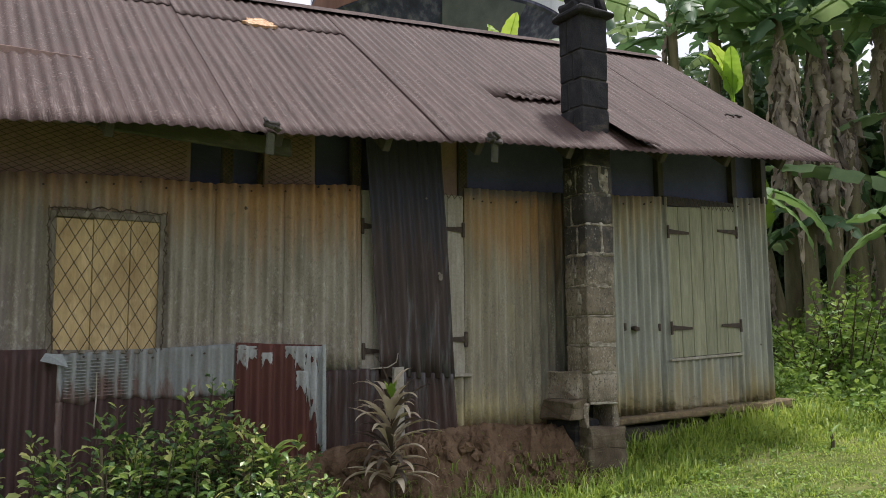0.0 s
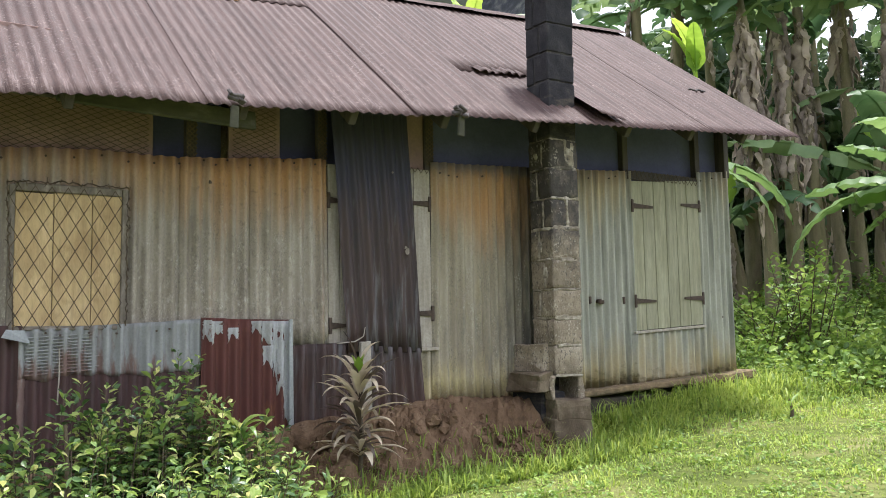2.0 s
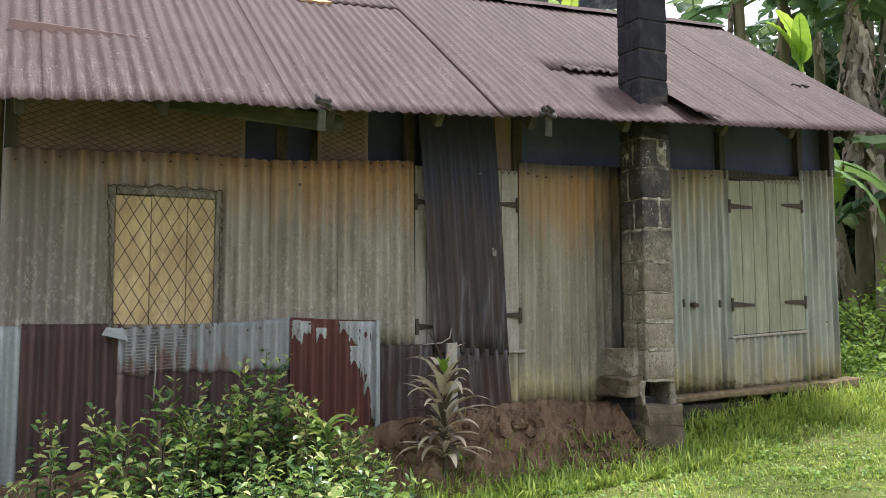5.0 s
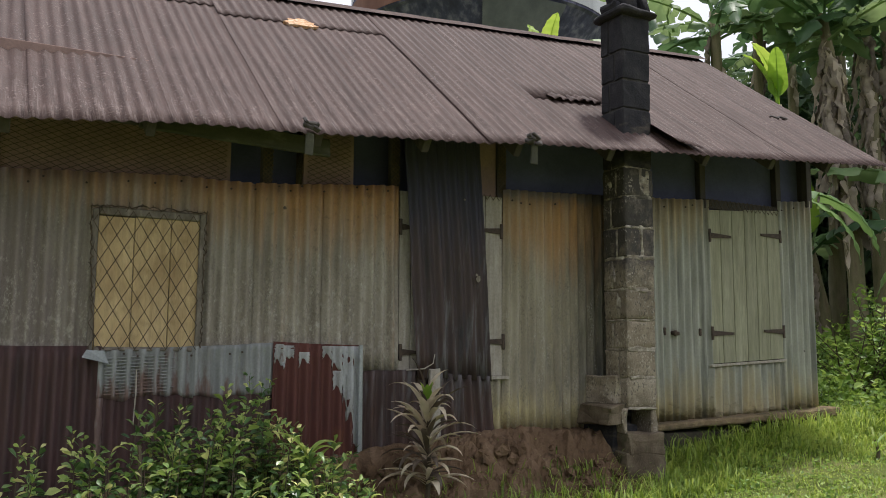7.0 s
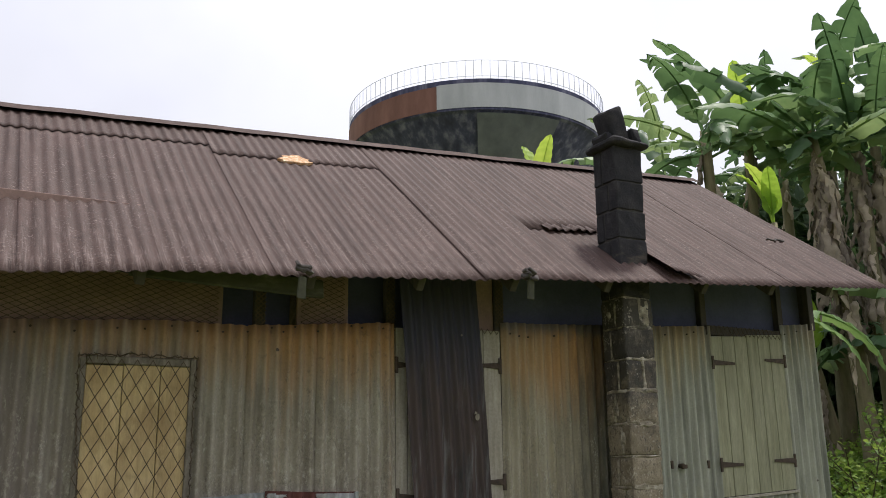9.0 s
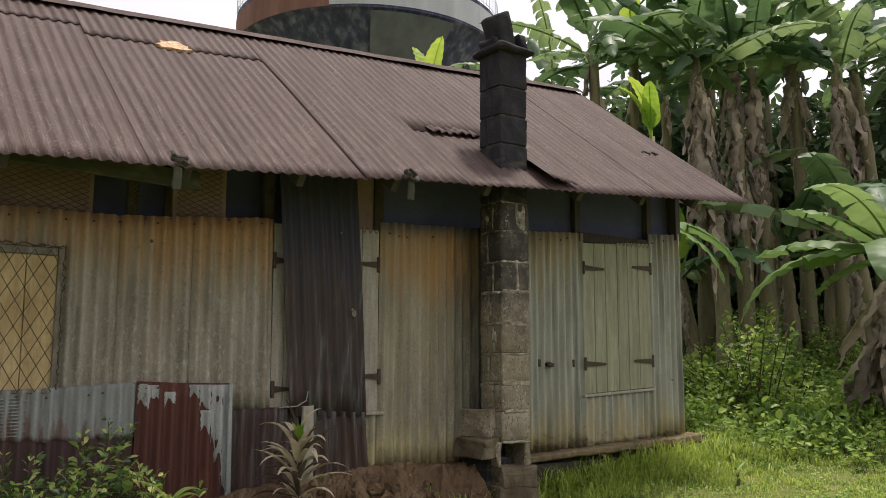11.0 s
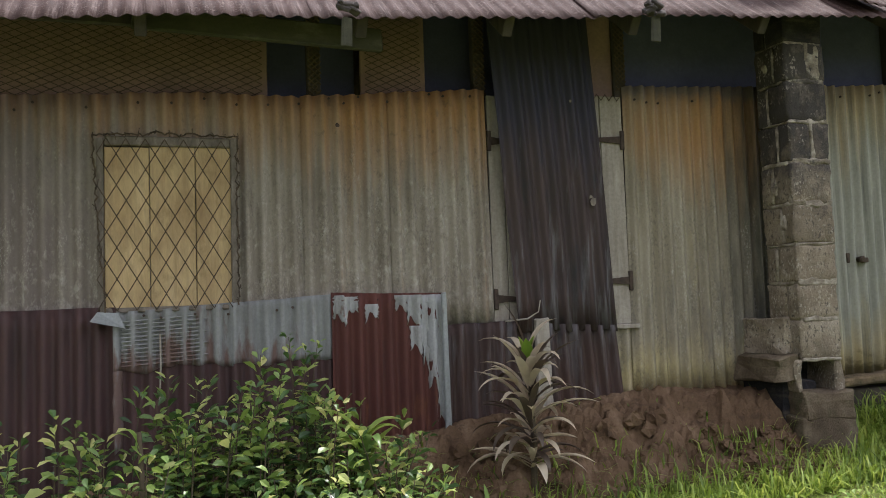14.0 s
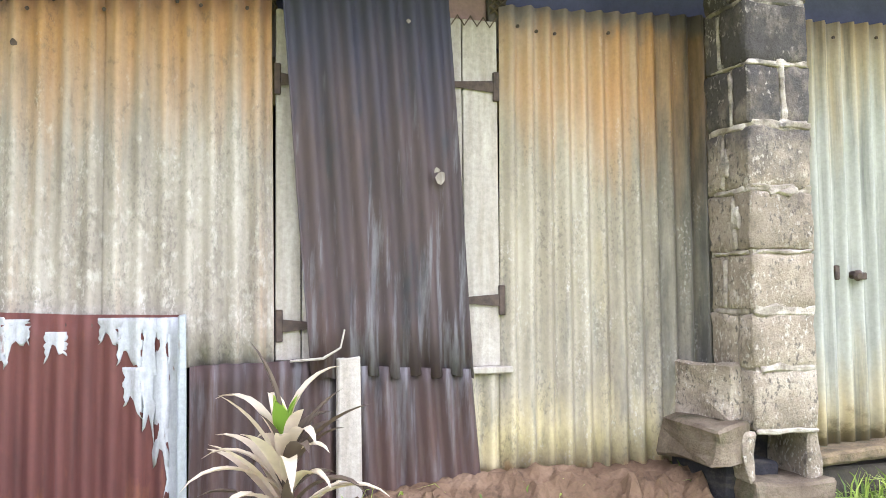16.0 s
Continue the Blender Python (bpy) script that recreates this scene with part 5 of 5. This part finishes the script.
spots = []
for _ in range(4200):
    x, y = R.uniform(0.05, 2.6), -0.10 - 0.32 * R.random() ** 1.5
    if y > -0.16 and x < 2.36:
        y -= 0.06
    spots.append((x, y, ground_z(x, y) - 0.01, R.uniform(0.6, 1.3)))
blades("slab_grass", spots, 0.20, 0.0042, m_grass, 9, "long shaded grass along the cement slab", "grass")
blobs = []
for _ in range(420):
    x, y = R.uniform(-3.0, 5.0), R.uniform(-3.6, -0.25)
    if mud_amount(x, y) > 0.1 or (y > -0.3 and x < 2.4):
        continue
    s = R.uniform(0.05, 0.14)
    blobs.append((x, y, ground_z(x, y) + 0.02, s, s, R.uniform(0.015, 0.05)))
tagged(scatter_leaves("lawn_weeds", blobs, 9000, 0.030, m_weed, 6, aspect=0.7, flat=0.35), "small broad-leaved weeds scattered in the lawn", "weeds", kind="stuff")
# weeds beyond the house
blobs = []
for _ in range(260):
    x, y = R.uniform(3.0, 13), R.uniform(-1.5, 13)
    if y > 1.1 * x + 1 or y < 0.25 * (x - 3) - 0.8:
        continue
    s = R.uniform(0.18, 0.42)
    hgt = s * (0.5 + 0.09 * max(0, x - 3))
    blobs.append((x, y, ground_z(x, y) + hgt * 0.6, s * 1.5, s * 1.5, hgt))
tagged(scatter_leaves("ground_weeds", blobs, 26000, 0.085, m_weed, 4, aspect=0.75), "dense low leafy weeds beyond the lawn", "weeds", kind="stuff")
blobs = []
for _ in range(150):
    x = R.uniform(3.0, 9.5)
    y = 0.30 * (x - 3) + R.uniform(-0.9, 2.4)
    if x < 3.4 and y > 2.0:
        continue
    s, q = R.uniform(0.16, 0.38), R.uniform(0.15, 0.55) * (0.35 + 0.11 * (x - 3) + 0.15 * (y > 0.6))
    blobs.append((x, y, ground_z(x, y) + q * 0.7, s, s, q))
tagged(scatter_leaves("weed_bank", blobs, 26000, 0.075, m_weed, 16, aspect=0.65), "bright leafy weeds at the lawn's far edge", "weeds", kind="stuff")
blobs = []
for _ in range(70):
    x, y = R.uniform(6, 13), R.uniform(3, 13)
    if y > 1.25 * x - 1:
        continue
    s = R.uniform(0.35, 0.7)
    blobs.append((x, y, ground_z(x, y) + s * 0.8, s, s, s * 1.2))
tagged(scatter_leaves("undergrowth", blobs, 24000, 0.13, m_bush, 14, aspect=0.6), "tangled dark green shrubs under the banana grove", "shrubs", kind="stuff")

bushes = []
for _ in range(110):
    a, q = radians(R.uniform(51.6, 57.5)), R.uniform(10.6, 12.6)
    x, y = LAWN[0] + q * math.sin(a), LAWN[1] + q * math.cos(a)
    z0 = ground_z(x, y)
    bushes.append((x, y, z0, x + R.uniform(-0.6, 0.6), y + R.uniform(-0.6, 0.6), z0 + R.uniform(0.3, 1.0) * (1.35 - 0.2 * abs(math.degrees(a) - 54.2))))
shrub("wild_bush", "tall wild bush with pale green leaves beside the grove", bushes, 0.10, 91, 0.06, 0.2, m_weed, m_weed, 0.35, 0.6, 0.012)
weeds = []
for _ in range(520):
    x = R.uniform(2.7, 8.5)
    y = R.uniform(-1.6, 0.5 + 0.8 * (x - 2.7))
    z0 = ground_z(x, y)
    weeds.append((x, y, z0, x + R.uniform(-0.12, 0.12), y + R.uniform(-0.12, 0.12), z0 + R.uniform(0.10, 0.26) * (1 + 0.12 * max(0, x - 3.2))))
shrub("weed_patch", "upright broad-leaved weeds growing through the rough grass", weeds, 0.075, 93, 0.05, 0.15, m_weed, m_weed, 0.3, 0.62, 0.004)
# banana grove
grove = [(53.0, 13.4, 5.2, 8, 44), (54.3, 13.8, 5.4, 7, 40), (55.6, 14.3, 5.0, 7, 36), (51.9, 15.4, 5.6, 7, 18), (57.8, 15.6, 5.8, 7, 14), (50.0, 16.2, 5.6, 7, 4), (59.6, 14.2, 5.0, 7, 24), (62.0, 15.4, 5.4, 8, 16), (64.4, 17.0, 5.8, 8, 6),
         (47.8, 14.8, 5.8, 8, 14), (45.6, 13.4, 5.5, 9, 14), (52.9, 19.0, 7.0, 8, 4), (56.2, 19.0, 7.2, 8, 4), (60.4, 19.0, 7.2, 8, 4), (48.4, 19.0, 6.8, 8, 4), (67.5, 17.0, 5.8, 8, 6), (43.2, 18.0, 6.0, 8, 4),
         (51.2, 14.2, 1.9, 6, 6), (56.9, 14.6, 2.2, 7, 6), (59.0, 16.6, 3.0, 7, 6), (61.2, 13.4, 2.3, 7, 8)]
for s, (bearing, far, h, cnt, withered) in enumerate(grove):
    bearing = radians(bearing)
    banana(LAWN[0] + far * math.sin(bearing), LAWN[1] + far * math.cos(bearing), h, cnt, s + 1, 1.0, dead=int(withered * 1.8), young=s % 2, lean=0.3)
banana(4.66, -0.76, 1.85, 0, 31, 1.05, dead=100, young=0, label="low banana plant with big leaves and a brown leaf skirt", skirt=(0.42, 0.97), hang=(52, 84),
       fan=((122, 14, 1.0), (100, 24, 0.95), (112, -6, 0.6), (140, 44, 0.75), (165, 66, 0.75), (60, 25, 0.8), (205, 20, 0.8), (250, 45, 0.8), (300, 20, 0.8), (350, 50, 0.8), (20, 15, 0.75)))
banana(3.15, 1.65, 2.4, 0, 37, 0.6, dead=3, young=0, label="young banana plant close behind the house corner", fan=((-50, 10, 0.92), (-60, 3, 0.86), (-50, -22, 0.36), (60, 40, 0.6), (150, 50, 0.5)))
banana(4.15, 1.95, 3.55, 0, 38, 0.6, dead=0, young=4, label="bright young banana shoot rising beside the roof")
banana(3.45, 5.9, 4.75, 0, 35, 0.9, dead=0, young=2, label="young banana shoot rising behind the roof")
bb = []
for _ in range(230):
    a, q = radians(R.uniform(36, 84)), R.uniform(19, 25)
    s = R.uniform(0.9, 1.7)
    bb.append((-4.3 + q * math.sin(a), -5.8 + q * math.cos(a), R.uniform(0.3, 3.8 + 3.4 * min(1, max(0, (math.degrees(a) - 41) / 7))), s, s, s))
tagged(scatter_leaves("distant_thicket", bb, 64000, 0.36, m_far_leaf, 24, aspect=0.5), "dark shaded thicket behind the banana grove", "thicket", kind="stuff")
# old stone wall behind the grove
bm = bmesh.new(); block(bm, -6, 6, -0.2, 0.2, 0, 3.6, 0.05, pose(17.5, 4.5, 0, 0, 0, -62))
tagged(part("garden_wall", bm, m_far_wall), "mossy old stone wall behind the plants", "wall", kind="structure")

sb = []
for i in range(430):
    x, y = R.uniform(-4.9, -2.38), R.uniform(-1.55, -0.5)
    if y < -1.15 and x > -2.75:
        continue
    crown = 0.27 + 0.30 * max(0, 1 - abs(x + 3.15) / 0.95) * min(1, max(0.2, (y + 1.6) / 0.7)) - 0.16 * max(0, -0.55 - y) - 0.05 * (x < -4)
    z0 = ground_z(x, y) - 0.02
    if noise.noise((x * 2.6, y * 2.6, 51)) > 0.22 or x < -3.45 and R.random() < 0.42:
        continue
    tz = crown * R.uniform(0.45, 1.0) + 0.20 * R.random() ** 4 - 0.10
    sb.append((x, y, z0, x + R.uniform(-0.13, 0.13), y + R.uniform(-0.16, 0.08), max(z0 + 0.14, tz)))
for i in range(46):
    x, y = R.uniform(-4.15, -2.78) if i % 3 == 0 else R.uniform(-3.5, -2.78), R.uniform(-0.78, -0.52)
    tz = R.uniform(0.28, 0.42 + 0.16 * max(0, 1 - abs(x + 3.08) / 0.4))
    sb.append((x - 0.04, y - 0.05, ground_z(x, y) - 0.02, x, y, tz))
for x, y, tz in ((-3.01, -0.55, 0.73), (-2.93, -0.57, 0.66), (-3.12, -0.56, 0.66), (-3.09, -0.70, 0.58), (-3.19, -0.70, 0.52), (-3.61, -0.70, 0.53), (-3.40, -0.62, 0.55), (-3.50, -0.60, 0.58), (-2.79, -0.68, 0.45), (-3.93, -0.70, 0.45), (-4.14, -0.60, 0.42), (-2.89, -0.52, 0.70), (-2.93, -0.50, 0.58), (-3.02, -0.56, 0.55), (-3.10, -0.60, 0.50), (-2.85, -0.55, 0.48), (-3.20, -0.62, 0.46), (-3.58, -0.60, 0.50), (-3.50, -0.66, 0.42), (-3.86, -0.58, 0.40), (-4.08, -0.62, 0.34), (-3.30, -0.7, 0.42), (-2.78, -0.58, 0.36), (-2.98, -0.66, 0.44)):
    sb.append((x - 0.03, y - 0.02, ground_z(x, y) - 0.02, x + R.uniform(-0.02, 0.03), y, tz))
shrub("flowering_shrub", "glossy green leafy shrub with pale shoots before the wall", sb, 0.064, 50, tip_share=0.26)
# fine grass-like tufts and red flowers among the shrub
for x, y in ((-3.35, -1.45), (-2.75, -1.25), (-3.05, -1.5)):
    spots = [(x + R.uniform(-0.10, 0.10), y + R.uniform(-0.10, 0.10), ground_z(x, y), R.uniform(1.3, 2.4)) for _ in range(90)]
    blades("grass_tuft", spots, 0.15, 0.0026, m_grass, int(-x * 100), "tuft of long thin grass beside the shrub", "grass")
for x, y, z in ((-3.90, -1.55, -0.01), (-3.63, -1.55, -0.02), (-3.55, -1.55, -0.05)):
    bloom = thing("red_flower", "small bright red flower among the shrub leaves", "flower", "red flowers", at=(x, y, z))
    bm = bmesh.new()
    for k in range(14):
        m = pose(0, 0, 0, R.uniform(-70, 70), R.uniform(-70, 70), k * 26)
        vs = [bm.verts.new(m @ Vector(c)) for c in ((0, 0, 0), (0.009, 0.0, 0.018), (0, 0.002, 0.034), (-0.009, 0, 0.018))]
        bm.faces.new(vs)
    part("petals", bm, m_red, bloom)
    bm = bmesh.new(); tube(bm, [(0, 0, 0.004), (0.01, 0.01, -z / 2), (0.015, 0.015, ground_z(x, y) - z - 0.02)], [0.003, 0.003, 0.004], 5)
    part("stalk", bm, m_twig, bloom)


def strap_leaf(length, width, droop, r):
    """Long pointed leaf along +x."""
    verts, faces = [], []
    n, ang, p = 9, 0.0, Vector((0, 0, 0))
    for i in range(n + 1):
        t = i / n
        w = width * (0.25 + 0.75 * math.sin(min(1, t * 1.25) * math.pi * 0.62)) * (1 - t ** 4)
        up = Vector((-math.sin(ang), 0, math.cos(ang)))
        verts += [tuple(p + Vector((0, w, 0)) + up * w * 0.45), tuple(p), tuple(p + Vector((0, -w, 0)) + up * w * 0.45)]
        ang -= droop / n * (0.3 + 1.4 * t)
        p = p + Vector((math.cos(ang), 0, math.sin(ang))) * length / n
    for i in range(n):
        k = i * 3
        faces += [(k, k + 1, k + 4, k + 3), (k + 1, k + 2, k + 5, k + 4)]
    return verts, faces


def rosette(name, label, x, y, z, height, leaves, mats, length, width, seed):
    r = random.Random(seed)
    root = thing(name, label, "plant", at=(x, y, z))
    bm = bmesh.new(); tube(bm, [(0, 0, -0.03), (0.015, 0, height * 0.5), (0.0, 0.01, height)], [0.016, 0.013, 0.009], 7)
    part("stem", bm, m_twig, root)
    for k in range(leaves):
        f = k / leaves
        L = length * r.uniform(0.6, 1.25)
        v, fc = strap_leaf(L, width * r.uniform(0.8, 1.2), r.uniform(0.4, 2.2), r)
        ob = from_lists("leaf", v, fc, mats[0] if r.random() < mats[2] else mats[1], root, "", True)
        ob.matrix_basis = pose(0, 0, height * (0.25 + 0.75 * f), 0, -(15 + 60 * f) + r.uniform(-20, 20), k * 137.5 + r.uniform(-40, 40))
    return root


cz = ground_z(-1.88, -0.50)
rosette("cordyline", "cordyline with cream and purple strap leaves on bare earth", -1.88, -0.50, cz, 0.62, 84, (m_cordy, m_cordy_dark, 0.62), 0.29, 0.024, 71)
for i in range(3):
    v, fc = strap_leaf(0.17, 0.032, 0.3, R)
    ob = from_lists("young_leaf", v, fc, m_banana_young, bpy.data.objects["cordyline"], "yellow-green young leaf", True)
    ob.matrix_basis = pose(0, 0, 0.62, 0, -84 + 6 * i, 120 * i)
rosette("broad_leaf_plant", "broad-leaved green plant in the shrub", -2.75, -0.78, ground_z(-2.75, -0.78), 0.52, 44, (m_bush_tip, m_bush, 0.6), 0.21, 0.026, 72)
for i, (x, y, z, h) in enumerate(((-3.62, -0.80, -0.15, 0.55), (-2.2, -0.75, -0.15, 0.1), (1.55, -1.05, 0.10, 0.16))):
    rosette("seedling", "thin green seedling with drooping leaves", x, y, z, h, 7, (m_weed, m_bush_tip, 0.6), 0.13, 0.014, 80 + i)
for i, (x, y, s) in enumerate(((-2.25, -1.70, 0.05), (-1.62, -2.1, 0.028))):
    bm = bmesh.new(); bmesh.ops.create_icosphere(bm, subdivisions=2, radius=s)
    for v in bm.verts:
        v.co = Vector((v.co.x * 1.2, v.co.y * 0.6, v.co.z * 0.45)) + 0.8 * s * noise.noise_vector(v.co * 45)
        v.co += Vector((x, y, ground_z(x, y) + 0.02))
    tagged(part("litter", bm, m_paper), "crumpled white scrap lying in the grass", "litter")
# clods of earth on the bank
for i in range(150):
    x, y = R.uniform(-2.6, -0.35), R.uniform(-0.80, -0.24)
    s = R.uniform(0.008, 0.024) + 0.045 * R.random() ** 4
    bm = bmesh.new(); bmesh.ops.create_icosphere(bm, subdivisions=2, radius=s)
    for v in bm.verts:
        v.co = v.co + 0.8 * s * noise.noise_vector(v.co * 40 + Vector((i, 0, 0)))
        v.co += Vector((x, y, ground_z(x, y) + 0.03))
    tagged(part("earth_clod", bm, m_mud), "crumbled lump of brown earth on the bank", "soil", "earth clods")

# ---- water tower far behind ----
tower = thing("water_tower", "large stained concrete water tower bowl with railing", "water tower", at=(16.6, 30.0, 0))
TR, TZ = 6.15, 17.15


def lathe(prof, a0, a1, n):
    bm = bmesh.new()
    rings = [[bm.verts.new((r * math.cos(a0 + (a1 - a0) * k / n), r * math.sin(a0 + (a1 - a0) * k / n), z)) for r, z in prof] for k in range(n + 1)]
    for p, q in zip(rings, rings[1:]):
        for i in range(len(prof) - 1):
            bm.faces.new((p[i], q[i], q[i + 1], p[i + 1]))
    return bm


part("bowl", lathe([(1.9, 0), (1.9, TZ - 6.0), (3.2, TZ - 4.6), (TR - 0.15, TZ - 1.5), (TR, TZ - 1.4), (TR, TZ), (TR - 0.3, TZ), (0.01, TZ + 0.1)], 0, 2 * math.pi, 72), m_tank, tower, "", False)
part("rust_band", lathe([(TR + 0.03, TZ - 1.35), (TR + 0.03, TZ - 0.25)], radians(160), radians(224), 30), m_tank_rust, tower, "rust-red painted band")
part("pale_band", lathe([(TR + 0.03, TZ - 1.30), (TR + 0.03, TZ - 0.2)], radians(224), radians(304), 30), m_tank_pale, tower, "pale grey painted band")
part("rust_band", lathe([(TR + 0.03, TZ - 1.35), (TR + 0.03, TZ - 0.25)], radians(304), radians(350), 12), m_tank_rust, tower, "rust-red painted band")
m_tank_panel = surface("bare_tank_panel", [(0.3, (0.10, 0.108, 0.135)), (0.7, (0.18, 0.19, 0.225))], (1, 1, 0.4), 1.2, 0.9, bump=0)
part("bare_panel", lathe([(4.3, TZ - 3.45), (TR + 0.02, TZ - 1.55)], radians(240), radians(275), 12), m_tank_panel, tower, "bare grey concrete panel")
part("dark_panel", lathe([(3.3, TZ - 4.4), (5.15, TZ - 2.55)], radians(243), radians(262), 8), m_tank, tower)
bm = bmesh.new()
for k in range(110):
    a = 2 * math.pi * k / 110
    tube(bm, [(TR * math.cos(a), TR * math.sin(a), TZ), (TR * math.cos(a), TR * math.sin(a), TZ + 0.85)], [0.012, 0.012], 4)
for h in (0.12, 0.85):
    ringp = [(TR * math.cos(2 * math.pi * k / 64), TR * math.sin(2 * math.pi * k / 64), TZ + h) for k in range(65)]
    tube(bm, ringp, [0.014] * 65, 4, False)
part("railing", bm, m_rail, tower, "pale steel railing")
